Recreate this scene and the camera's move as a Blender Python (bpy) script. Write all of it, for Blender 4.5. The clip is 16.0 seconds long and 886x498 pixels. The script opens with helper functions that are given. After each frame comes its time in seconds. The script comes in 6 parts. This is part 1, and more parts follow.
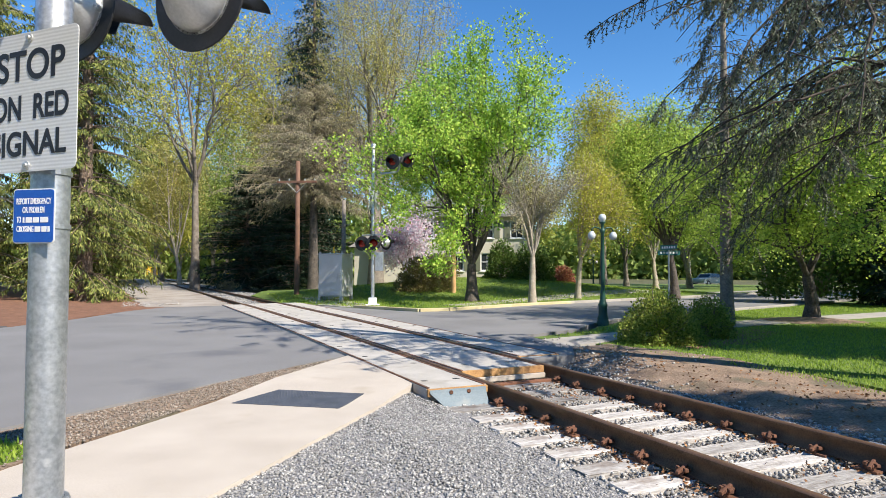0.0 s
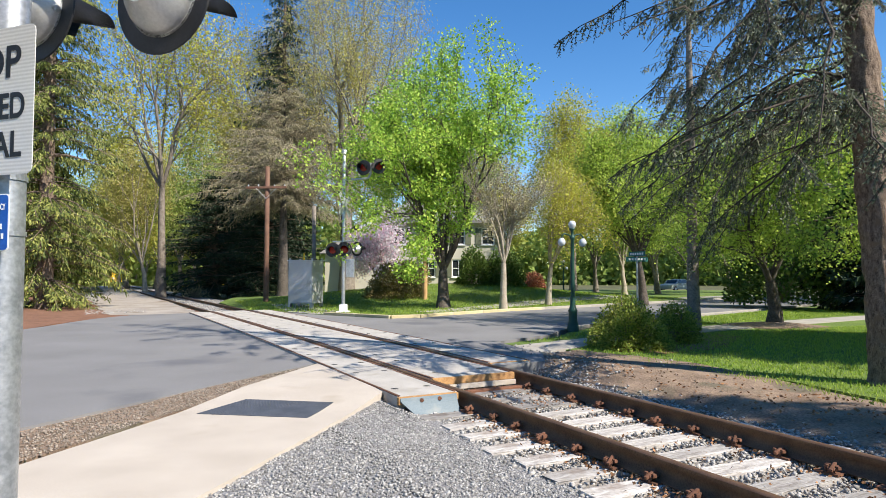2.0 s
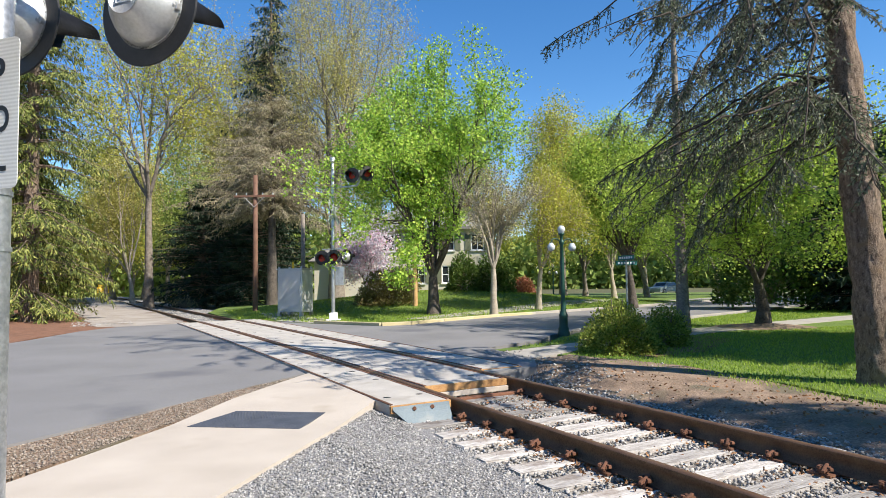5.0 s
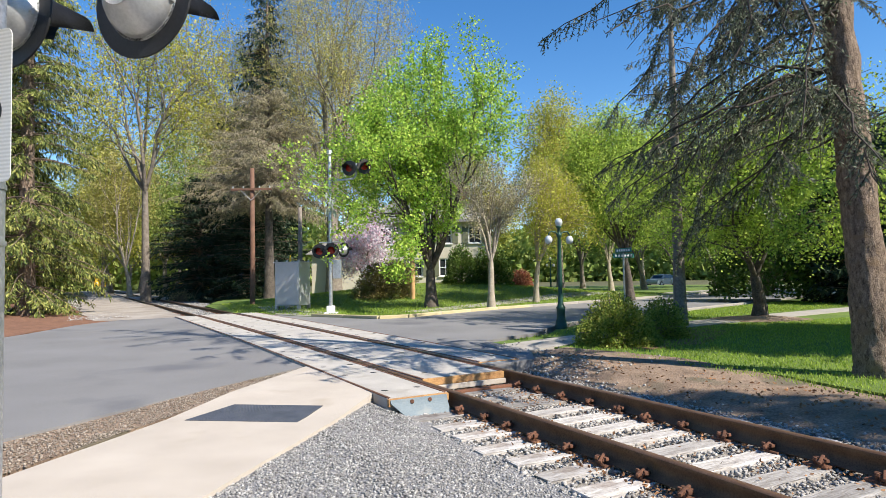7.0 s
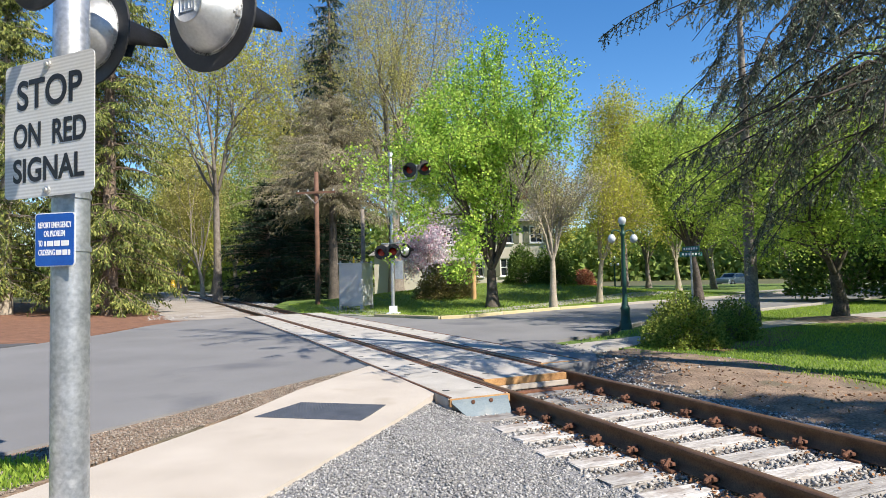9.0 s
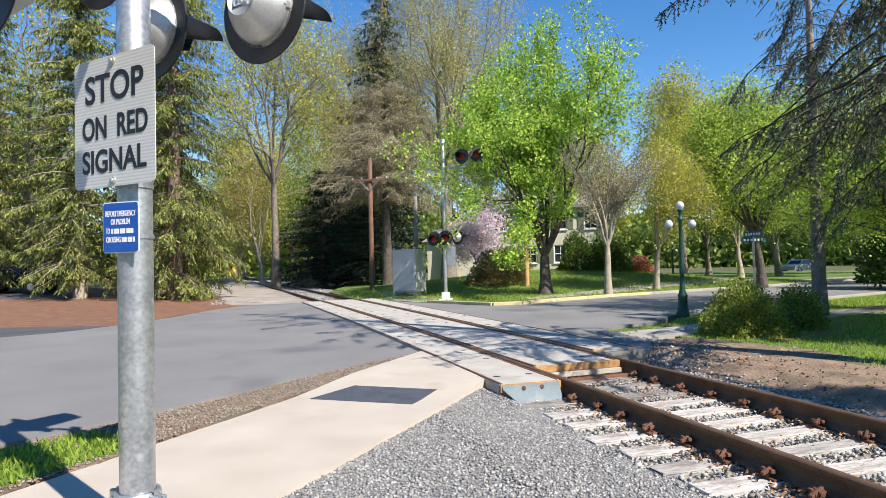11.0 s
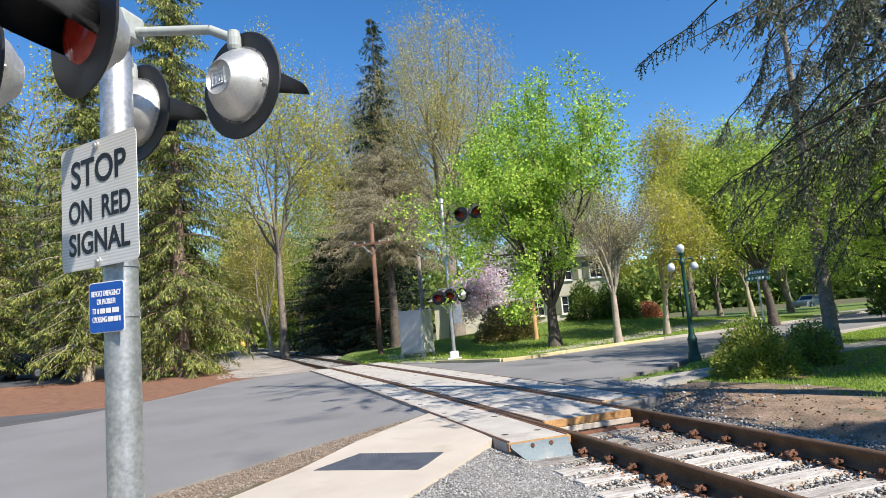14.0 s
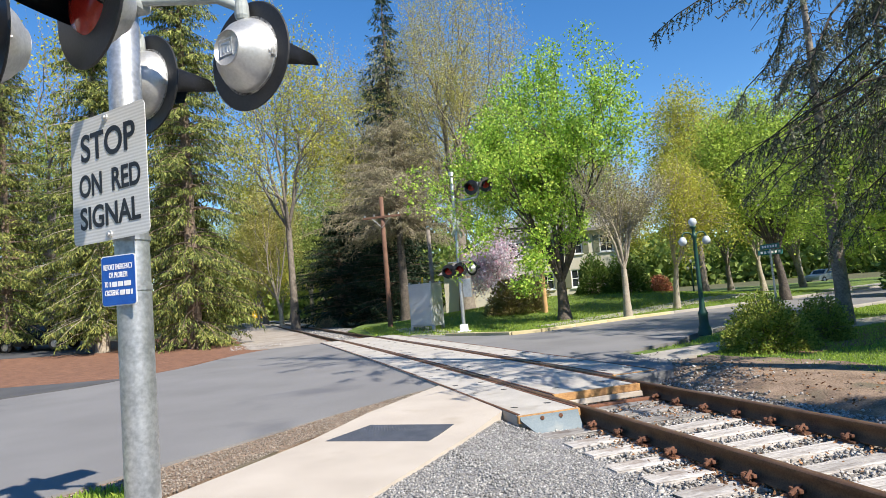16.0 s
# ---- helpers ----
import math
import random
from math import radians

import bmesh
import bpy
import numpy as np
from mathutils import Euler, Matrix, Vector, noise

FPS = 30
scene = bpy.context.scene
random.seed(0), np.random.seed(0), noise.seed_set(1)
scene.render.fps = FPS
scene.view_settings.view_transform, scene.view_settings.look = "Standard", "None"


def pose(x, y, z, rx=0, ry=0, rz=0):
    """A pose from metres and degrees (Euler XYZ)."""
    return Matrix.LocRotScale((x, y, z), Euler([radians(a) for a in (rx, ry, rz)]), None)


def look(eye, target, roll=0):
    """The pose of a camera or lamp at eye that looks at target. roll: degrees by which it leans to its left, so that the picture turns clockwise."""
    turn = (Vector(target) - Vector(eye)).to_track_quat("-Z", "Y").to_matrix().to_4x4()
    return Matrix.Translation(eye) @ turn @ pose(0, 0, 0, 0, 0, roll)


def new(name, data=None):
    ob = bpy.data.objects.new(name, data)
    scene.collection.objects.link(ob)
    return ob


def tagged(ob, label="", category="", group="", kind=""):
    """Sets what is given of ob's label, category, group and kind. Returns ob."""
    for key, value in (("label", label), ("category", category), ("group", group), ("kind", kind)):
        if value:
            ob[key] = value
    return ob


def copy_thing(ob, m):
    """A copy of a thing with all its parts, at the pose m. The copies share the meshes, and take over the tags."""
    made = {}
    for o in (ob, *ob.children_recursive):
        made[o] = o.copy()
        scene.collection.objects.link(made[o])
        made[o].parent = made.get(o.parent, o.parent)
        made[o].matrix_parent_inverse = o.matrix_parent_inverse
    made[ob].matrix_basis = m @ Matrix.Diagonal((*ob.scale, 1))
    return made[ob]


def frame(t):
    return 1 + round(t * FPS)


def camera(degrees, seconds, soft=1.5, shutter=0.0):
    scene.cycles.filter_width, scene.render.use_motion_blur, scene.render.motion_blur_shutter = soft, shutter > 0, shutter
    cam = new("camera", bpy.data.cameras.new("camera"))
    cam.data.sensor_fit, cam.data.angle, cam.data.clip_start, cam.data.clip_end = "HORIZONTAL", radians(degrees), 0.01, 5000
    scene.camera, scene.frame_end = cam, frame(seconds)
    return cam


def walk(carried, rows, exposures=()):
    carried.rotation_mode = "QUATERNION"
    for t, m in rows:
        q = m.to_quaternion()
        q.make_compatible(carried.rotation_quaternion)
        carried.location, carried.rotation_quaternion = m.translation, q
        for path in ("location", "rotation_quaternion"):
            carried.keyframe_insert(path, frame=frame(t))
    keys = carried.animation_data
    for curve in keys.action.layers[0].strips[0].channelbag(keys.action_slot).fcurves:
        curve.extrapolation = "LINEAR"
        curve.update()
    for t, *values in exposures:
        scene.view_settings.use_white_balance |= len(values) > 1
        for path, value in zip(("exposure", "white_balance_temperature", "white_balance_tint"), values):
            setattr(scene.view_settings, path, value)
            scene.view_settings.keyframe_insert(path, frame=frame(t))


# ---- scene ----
cam = camera(70.8, 16.0, soft=0.8)
PATH = [
    (0, (0.388, 0.012, 1.368), (0.187, 2.001, 1.439), 0.1),
    (0.5, (0.387, 0.01, 1.367), (0.184, 1.998, 1.455), 0.4),
    (1, (0.393, 0.047, 1.371), (0.265, 2.041, 1.467), -0.1),
    (1.5, (0.398, 0.041, 1.37), (0.286, 2.036, 1.461), -0.2),
    (2, (0.397, 0.036, 1.377), (0.287, 2.031, 1.468), 0.0),
    (2.5, (0.391, 0.043, 1.382), (0.28, 2.038, 1.477), -0.4),
    (3, (0.387, 0.045, 1.378), (0.281, 2.039, 1.48), 0.0),
    (3.5, (0.379, 0.041, 1.397), (0.275, 2.035, 1.509), -0.4),
    (6, (0.387, 0.048, 1.392), (0.318, 2.044, 1.5), -0.9),
    (6.5, (0.385, 0.045, 1.394), (0.311, 2.041, 1.497), -0.9),
    (7, (0.385, 0.058, 1.396), (0.317, 2.055, 1.483), -1.0),
    (7.5, (0.401, 0.074, 1.391), (0.381, 2.072, 1.476), -1.4),
    (8, (0.4, 0.044, 1.391), (0.391, 2.042, 1.477), -1.4),
    (8.5, (0.409, 0.019, 1.392), (0.308, 2.015, 1.486), -2.2),
    (9, (0.403, 0.035, 1.405), (0.14, 2.016, 1.496), -1.3),
    (9.5, (0.414, 0.042, 1.4), (0.046, 2.005, 1.49), -1.4),
    (9.7, (0.422, 0.034, 1.403), (0.061, 1.997, 1.480), -1.6),
    (12, (0.442, 0.02, 1.395), (-0.036, 1.961, 1.442), -1.0),
    (12.5, (0.422, 0.024, 1.386), (0.037, 1.986, 1.444), -3.1),
    (13, (0.479, 0.016, 1.397), (0.03, 1.951, 1.627), -5.1),
    (13.5, (0.543, 0.051, 1.386), (0.101, 1.987, 1.619), -4.9),
    (14, (0.569, 0.044, 1.39), (0.129, 1.98, 1.63), -5.0),
    (14.5, (0.558, 0.077, 1.402), (0.07, 2.006, 1.608), -5.3),
    (15, (0.552, 0.061, 1.394), (0.053, 1.99, 1.572), -5.1),
    (15.5, (0.553, 0.069, 1.392), (0.063, 2.001, 1.559), -4.6),
    (16, (0.554, 0.07, 1.397), (0.075, 2.005, 1.555), -4.8),
]
walk(cam, [(t, look(e, g, r)) for t, e, g, r in PATH], [(0.0, 0.80, 6800, 10.5), (16.0, 0.80, 6800, 10.5)])

# ---- world, sun, exposure ----
SUN_DIR = Vector((0.76, -0.47, 0.86)).normalized()   # towards the sun
world = bpy.data.worlds.new("sky")
scene.world = world
world.use_nodes = True
wn = world.node_tree
sky = wn.nodes.new("ShaderNodeTexSky")
sky.sky_type = "NISHITA"
sky.sun_disc = False
sky.sun_elevation = math.asin(SUN_DIR.z)
sky.sun_rotation = math.atan2(SUN_DIR.x, SUN_DIR.y)
sky.altitude, sky.air_density, sky.dust_density, sky.ozone_density = 200, 1.0, 0.0, 3.0
rich = wn.nodes.new("ShaderNodeHueSaturation")
rich.inputs["Saturation"].default_value = 1.3
rich.inputs["Hue"].default_value = 0.504
wn.links.new(sky.outputs[0], rich.inputs["Color"])
wn.links.new(rich.outputs[0], wn.nodes["Background"].inputs[0])
wn.nodes["Background"].inputs[1].default_value = 0.112
sun = new("sun", bpy.data.lights.new("sun", "SUN"))
sun.data.energy, sun.data.angle, sun.data.color = 4.6, radians(0.55), (1.0, 0.95, 0.86)
sun.matrix_world = look(SUN_DIR * 60, (0, 0, 0))


# ---- materials ----
def material(name, dark, light, scale=4.0, rough=0.8, metal=0.0, bump=0.3, fine=60.0, spread=0.0, stain=None, stain_scale=1.2, stain_cut=0.58, depth=0.01, stretch=None):
    """Two scales of noise between two colours, a stain with a shape of its own, and relief. spread: variation from piece to piece."""
    m = bpy.data.materials.new(name)
    m.use_nodes = True
    t, n = m.node_tree, m.node_tree.nodes
    b = n["Principled BSDF"]
    b.inputs["Roughness"].default_value, b.inputs["Metallic"].default_value = rough, metal
    co = n.new("ShaderNodeTexCoord")
    big, small = n.new("ShaderNodeTexNoise"), n.new("ShaderNodeTexNoise")
    big.inputs["Scale"].default_value, big.inputs["Detail"].default_value = scale, 5
    small.inputs["Scale"].default_value, small.inputs["Detail"].default_value = fine, 3
    mixf = n.new("ShaderNodeMath"); mixf.operation = "MULTIPLY_ADD"
    mixf.inputs[1].default_value = 0.5
    half = n.new("ShaderNodeMath"); half.operation = "MULTIPLY"; half.inputs[1].default_value = 0.5
    ramp = n.new("ShaderNodeValToRGB")
    ramp.color_ramp.elements[0].position, ramp.color_ramp.elements[1].position = 0.36, 0.64
    ramp.color_ramp.elements[0].color, ramp.color_ramp.elements[1].color = (*dark, 1), (*light, 1)
    where = co.outputs["Object"]
    if stretch:
        mp = n.new("ShaderNodeMapping")
        mp.inputs["Scale"].default_value = stretch
        t.links.new(where, mp.inputs["Vector"])
        where = mp.outputs[0]
    for x in (big, small):
        t.links.new(where, x.inputs["Vector"])
    t.links.new(small.outputs[0], half.inputs[0])
    t.links.new(big.outputs[0], mixf.inputs[0])
    t.links.new(half.outputs[0], mixf.inputs[2])
    t.links.new(mixf.outputs[0], ramp.inputs[0])
    out = ramp.outputs[0]
    if stain:
        sn = n.new("ShaderNodeTexNoise")
        sn.inputs["Scale"].default_value, sn.inputs["Detail"].default_value = stain_scale, 6
        sr = n.new("ShaderNodeValToRGB")
        sr.color_ramp.elements[0].position, sr.color_ramp.elements[1].position = stain_cut, stain_cut + 0.1
        mx = n.new("ShaderNodeMix"); mx.data_type = "RGBA"
        t.links.new(co.outputs["Object"], sn.inputs["Vector"])
        t.links.new(sn.outputs[0], sr.inputs[0])
        t.links.new(sr.outputs[0], mx.inputs[0])
        t.links.new(out, mx.inputs[6])
        mx.inputs[7].default_value = (*stain, 1)
        out = mx.outputs[2]
    if spread:
        info = n.new("ShaderNodeObjectInfo")
        geo = n.new("ShaderNodeNewGeometry")
        add = n.new("ShaderNodeMath"); add.operation = "ADD"
        fr = n.new("ShaderNodeMath"); fr.operation = "FRACT"
        mr = n.new("ShaderNodeMapRange")
        mr.inputs[3].default_value, mr.inputs[4].default_value = 1 - spread, 1 + spread
        hs = n.new("ShaderNodeHueSaturation")
        t.links.new(info.outputs["Random"], add.inputs[0])
        t.links.new(geo.outputs["Random Per Island"], add.inputs[1])
        t.links.new(add.outputs[0], fr.inputs[0])
        t.links.new(fr.outputs[0], mr.inputs[0])
        t.links.new(mr.outputs[0], hs.inputs["Value"])
        t.links.new(out, hs.inputs["Color"])
        out = hs.outputs[0]
    t.links.new(out, b.inputs["Base Color"])
    if bump:
        bp = n.new("ShaderNodeBump")
        bp.inputs["Strength"].default_value, bp.inputs["Distance"].default_value = bump, depth
        t.links.new(mixf.outputs[0], bp.inputs["Height"])
        t.links.new(bp.outputs[0], b.inputs["Normal"])
    return m


def leaf_material(name, a, b, c, through_it=0.45, rough=0.6):
    """Thin leaves: three colours from leaf to leaf, part of the light passing through."""
    m = bpy.data.materials.new(name)
    m.use_nodes = True
    t, n = m.node_tree, m.node_tree.nodes
    a, b, c = ([min(0.8, v * 1.9) for v in col] for col in (a, b, c))
    geo = n.new("ShaderNodeNewGeometry")
    ramp = n.new("ShaderNodeValToRGB")
    e = ramp.color_ramp.elements
    e[0].color, e[1].color = (*a, 1), (*c, 1)
    mid = e.new(0.5); mid.color = (*b, 1)
    t.links.new(geo.outputs["Random Per Island"], ramp.inputs[0])
    p = n["Principled BSDF"]
    p.inputs["Roughness"].default_value = rough
    p.inputs["Specular IOR Level"].default_value = 0.25
    tr = n.new("ShaderNodeBsdfTranslucent")
    mx = n.new("ShaderNodeMixShader")
    mx.inputs[0].default_value = through_it
    t.links.new(ramp.outputs[0], p.inputs["Base Color"])
    t.links.new(ramp.outputs[0], tr.inputs[0])
    t.links.new(p.outputs[0], mx.inputs[1])
    t.links.new(tr.outputs[0], mx.inputs[2])
    t.links.new(mx.outputs[0], n["Material Output"].inputs[0])
    return m


M = {}
M["asphalt"] = material("asphalt", (0.165, 0.16, 0.16), (0.23, 0.225, 0.225), 0.5, 0.9, 0, 0.5, 160, stain=(0.13, 0.13, 0.14), stain_scale=0.35, depth=0.004)
M["old_asphalt"] = material("old_asphalt", (0.06, 0.06, 0.065), (0.10, 0.10, 0.105), 0.8, 0.9, 0, 0.5, 120, depth=0.005)
M["concrete"] = material("concrete", (0.42, 0.365, 0.31), (0.53, 0.47, 0.405), 1.6, 0.9, 0, 0.3, 90, stain=(0.41, 0.35, 0.285), stain_scale=1.1, stain_cut=0.6, depth=0.003)
M["panel"] = material("panel_concrete", (0.35, 0.325, 0.295), (0.51, 0.48, 0.44), 2.0, 0.9, 0, 0.35, 120, stain=(0.36, 0.33, 0.29), stain_scale=1.7, depth=0.003)
M["gravel_bed"] = material("gravel_bed", (0.10, 0.10, 0.105), (0.36, 0.35, 0.35), 40, 0.95, 0, 1.0, 70, depth=0.03)
M["stone"] = material("crushed_stone", (0.20, 0.195, 0.19), (0.40, 0.39, 0.375), 12, 0.9, 0, 0.4, 60, spread=0.45)
M["verge_stone"] = material("verge_stone", (0.17, 0.13, 0.10), (0.34, 0.29, 0.24), 10, 0.9, 0, 0.4, 50, spread=0.35)
M["ballast_bed"] = material("ballast_bed", (0.15, 0.13, 0.11), (0.36, 0.33, 0.30), 14, 0.95, 0, 1.0, 45, depth=0.04)
M["ballast_stone"] = material("ballast_stone", (0.22, 0.205, 0.19), (0.45, 0.43, 0.405), 10, 0.9, 0, 0.4, 50, spread=0.4)
M["dirt"] = material("dirt", (0.12, 0.08, 0.055), (0.34, 0.245, 0.175), 2.6, 0.95, 0, 1.0, 38, stain=(0.15, 0.125, 0.085), stain_scale=1.4, stain_cut=0.55, depth=0.035)
M["mulch"] = material("mulch", (0.13, 0.06, 0.035), (0.28, 0.14, 0.085), 3.0, 0.95, 0, 0.9, 50, depth=0.03)
M["dust"] = material("dusty_gravel", (0.24, 0.205, 0.175), (0.43, 0.385, 0.34), 0.8, 0.95, 0, 0.8, 30, stain=(0.20, 0.155, 0.115), stain_scale=0.5, stain_cut=0.6, depth=0.03)
M["grass_soil"] = material("grass_soil", (0.07, 0.12, 0.02), (0.15, 0.22, 0.035), 0.9, 0.95, 0, 0.8, 40, depth=0.04)
M["woodland"] = material("woodland_floor", (0.055, 0.065, 0.025), (0.13, 0.12, 0.05), 0.25, 0.95, 0, 0.8, 12, depth=0.05)
M["rail"] = material("rusty_rail", (0.085, 0.046, 0.026), (0.20, 0.115, 0.062), 5.0, 0.7, 0.2, 0.4, 70, depth=0.003)
M["rail_top"] = material("worn_rail_head", (0.14, 0.075, 0.045), (0.24, 0.14, 0.085), 6.0, 0.5, 0.5, 0.2, 60, depth=0.002)
M["rust"] = material("rust", (0.085, 0.038, 0.022), (0.21, 0.09, 0.05), 9.0, 0.85, 0.1, 0.5, 90, spread=0.3, depth=0.003)
M["tie"] = material("weathered_tie", (0.19, 0.165, 0.145), (0.50, 0.475, 0.45), 4.0, 0.95, 0, 0.9, 30, spread=0.42, stain=(0.17, 0.13, 0.105), stain_scale=2.0, stain_cut=0.6, depth=0.012, stretch=(0.35, 3.2, 3.2))
M["timber_edge"] = material("timber_edge", (0.30, 0.15, 0.06), (0.55, 0.32, 0.13), 4.0, 0.85, 0, 0.5, 60, stain=(0.20, 0.10, 0.05), stain_scale=3, depth=0.006)
M["steel_plate"] = material("blue_grey_steel", (0.12, 0.165, 0.195), (0.17, 0.22, 0.25), 3.0, 0.65, 0.0, 0.2, 60, stain=(0.21, 0.24, 0.25), stain_scale=3)
M["galvanised"] = material("galvanised_steel", (0.36, 0.38, 0.40), (0.62, 0.64, 0.66), 5.0, 0.42, 0.75, 0.15, 40, stain=(0.74, 0.75, 0.76), stain_scale=9, stain_cut=0.62, depth=0.002)
M["aluminium"] = material("cast_aluminium", (0.50, 0.50, 0.49), (0.64, 0.64, 0.63), 6.0, 0.48, 0.75, 0.1, 60, depth=0.001)
M["cabinet"] = material("cabinet_aluminium", (0.48, 0.49, 0.50), (0.62, 0.63, 0.64), 1.5, 0.5, 0.5, 0.1, 40, depth=0.002)
M["black"] = material("black_paint", (0.012, 0.012, 0.013), (0.024, 0.024, 0.026), 5.0, 0.5, 0, 0.1, 60)
M["white_paint"] = material("white_paint", (0.72, 0.72, 0.72), (0.82, 0.82, 0.82), 3.0, 0.5, 0, 0.05, 60)
M["sign_white"] = material("reflective_sheeting", (0.66, 0.655, 0.64), (0.74, 0.735, 0.72), 6.0, 0.45, 0, 0.05, 90)
tr = M["sign_white"].node_tree
wv, wc, wr = tr.nodes.new("ShaderNodeTexWave"), tr.nodes.new("ShaderNodeTexCoord"), tr.nodes.new("ShaderNodeMix")
wv.bands_direction, wv.inputs["Scale"].default_value, wv.inputs["Distortion"].default_value = "Z", 17.0, 0.3
wr.data_type, wr.blend_type = "RGBA", "MULTIPLY"
ws = tr.nodes.new("ShaderNodeMapRange")
ws.inputs[3].default_value, ws.inputs[4].default_value = 0.80, 1.0
base_in = tr.nodes["Principled BSDF"].inputs["Base Color"]
plain_white = base_in.links[0].from_socket
wr.inputs[0].default_value = 1.0
tr.links.new(wc.outputs["Object"], wv.inputs["Vector"])
tr.links.new(wv.outputs[1], ws.inputs[0])
tr.links.new(plain_white, wr.inputs[6])
tr.links.new(ws.outputs[0], wr.inputs[7])
tr.links.new(wr.outputs[2], base_in)
M["blue"] = material("blue_sheeting", (0.010, 0.075, 0.34), (0.014, 0.10, 0.42), 8.0, 0.4, 0, 0.05, 90)
M["red_lens"] = material("red_lens", (0.24, 0.014, 0.010), (0.34, 0.024, 0.016), 30.0, 0.25, 0, 0.3, 80, depth=0.002)
M["tactile"] = material("tactile_iron", (0.055, 0.065, 0.085), (0.10, 0.11, 0.135), 6.0, 0.7, 0.2, 0.3, 60)
M["green_paint"] = material("green_cast_iron", (0.008, 0.05, 0.036), (0.015, 0.08, 0.058), 4.0, 0.5, 0.1, 0.2, 60)
M["street_green"] = material("street_sign_green", (0.02, 0.13, 0.11), (0.03, 0.18, 0.15), 4.0, 0.5, 0, 0.0, 60)
# milky glass, its colour greyed bluish for the sky reflected in it
M["globe"] = material("milky_globe", (0.50, 0.54, 0.58), (0.60, 0.64, 0.67), 3.0, 0.2, 0, 0.0, 40)
M["pole_wood"] = material("stained_pole_wood", (0.105, 0.055, 0.036), (0.22, 0.115, 0.075), 3.0, 0.85, 0, 0.5, 50)
M["new_wood"] = material("pale_pole_wood", (0.42, 0.24, 0.10), (0.62, 0.39, 0.19), 3.0, 0.8, 0, 0.4, 50)
M["siding"] = material("beige_siding", (0.46, 0.42, 0.34), (0.56, 0.52, 0.43), 0.7, 0.8, 0, 0.2, 20)
M["shingle"] = material("grey_shingle", (0.16, 0.155, 0.15), (0.27, 0.26, 0.25), 1.5, 0.9, 0, 0.6, 25)
M["brick"] = material("red_brick", (0.22, 0.08, 0.055), (0.32, 0.13, 0.09), 2.0, 0.9, 0, 0.4, 30)
M["shutter"] = material("olive_shutter", (0.10, 0.11, 0.07), (0.15, 0.16, 0.10), 3.0, 0.7, 0, 0.1, 40)
M["glass"] = material("dark_window_glass", (0.02, 0.024, 0.028), (0.035, 0.04, 0.045), 2.0, 0.08, 0, 0.0, 20)
M["kerb_yellow"] = material("yellow_kerb_paint", (0.46, 0.38, 0.20), (0.58, 0.50, 0.31), 2.0, 0.9, 0, 0.4, 40, stain=(0.42, 0.39, 0.33), stain_scale=1.5)
M["kerb"] = material("kerb_concrete", (0.29, 0.265, 0.235), (0.41, 0.38, 0.34), 2.0, 0.9, 0, 0.4, 40)
M["yellow"] = material("yellow_vehicle_paint", (0.70, 0.40, 0.015), (0.80, 0.48, 0.02), 2.0, 0.4, 0, 0.05, 40)
M["car_black"] = material("black_car_paint", (0.012, 0.013, 0.016), (0.022, 0.024, 0.028), 2.0, 0.2, 0, 0.0, 40)
M["rubber"] = material("tyre_rubber", (0.015, 0.015, 0.015), (0.03, 0.03, 0.03), 8.0, 0.85, 0, 0.2, 60)
M["pale_metal"] = material("pale_painted_metal", (0.30, 0.33, 0.32), (0.40, 0.43, 0.42), 1.0, 0.6, 0, 0.1, 30)
M["bark"] = material("grey_bark", (0.13, 0.105, 0.085), (0.30, 0.26, 0.22), 5.0, 0.95, 0, 1.0, 22, depth=0.03)
M["bark_brown"] = material("spruce_bark", (0.06, 0.037, 0.026), (0.36, 0.27, 0.205), 15.0, 0.95, 0, 1.0, 70, depth=0.04, stain=(0.22, 0.15, 0.10), stain_scale=6, stretch=(1.4, 1.4, 0.7))
M["bark_dark"] = material("dark_bark", (0.045, 0.036, 0.03), (0.15, 0.125, 0.105), 5.0, 0.95, 0, 1.0, 22, depth=0.03)
M["dark_twig"] = material("dark_twig", (0.03, 0.024, 0.02), (0.10, 0.08, 0.065), 8.0, 0.95, 0, 0.4, 40)
M["bark_pale"] = material("pale_bark", (0.26, 0.22, 0.17), (0.46, 0.40, 0.32), 5.0, 0.95, 0, 0.8, 25, depth=0.02)
M["twig"] = material("bare_twig", (0.15, 0.125, 0.085), (0.38, 0.32, 0.225), 3.0, 0.95, 0, 0.3, 30)
M["dry_leaf"] = material("dry_leaf", (0.16, 0.07, 0.03), (0.36, 0.19, 0.09), 9.0, 0.9, 0, 0.2, 60, spread=0.35)
M["maple_leaf"] = leaf_material("spring_maple_leaf", (0.085, 0.16, 0.025), (0.20, 0.31, 0.045), (0.33, 0.385, 0.075), 0.42)
M["green_leaf"] = leaf_material("fresh_green_leaf", (0.085, 0.135, 0.026), (0.22, 0.30, 0.05), (0.34, 0.39, 0.08), 0.45)
M["yellow_leaf"] = leaf_material("yellow_green_leaf", (0.17, 0.19, 0.03), (0.28, 0.28, 0.045), (0.30, 0.26, 0.07), 0.45)
M["olive_bud"] = leaf_material("olive_bud", (0.17, 0.165, 0.05), (0.30, 0.275, 0.08), (0.25, 0.21, 0.09), 0.4)
M["bare_bud"] = leaf_material("brown_bud", (0.10, 0.09, 0.055), (0.24, 0.215, 0.13), (0.20, 0.19, 0.09), 0.25)
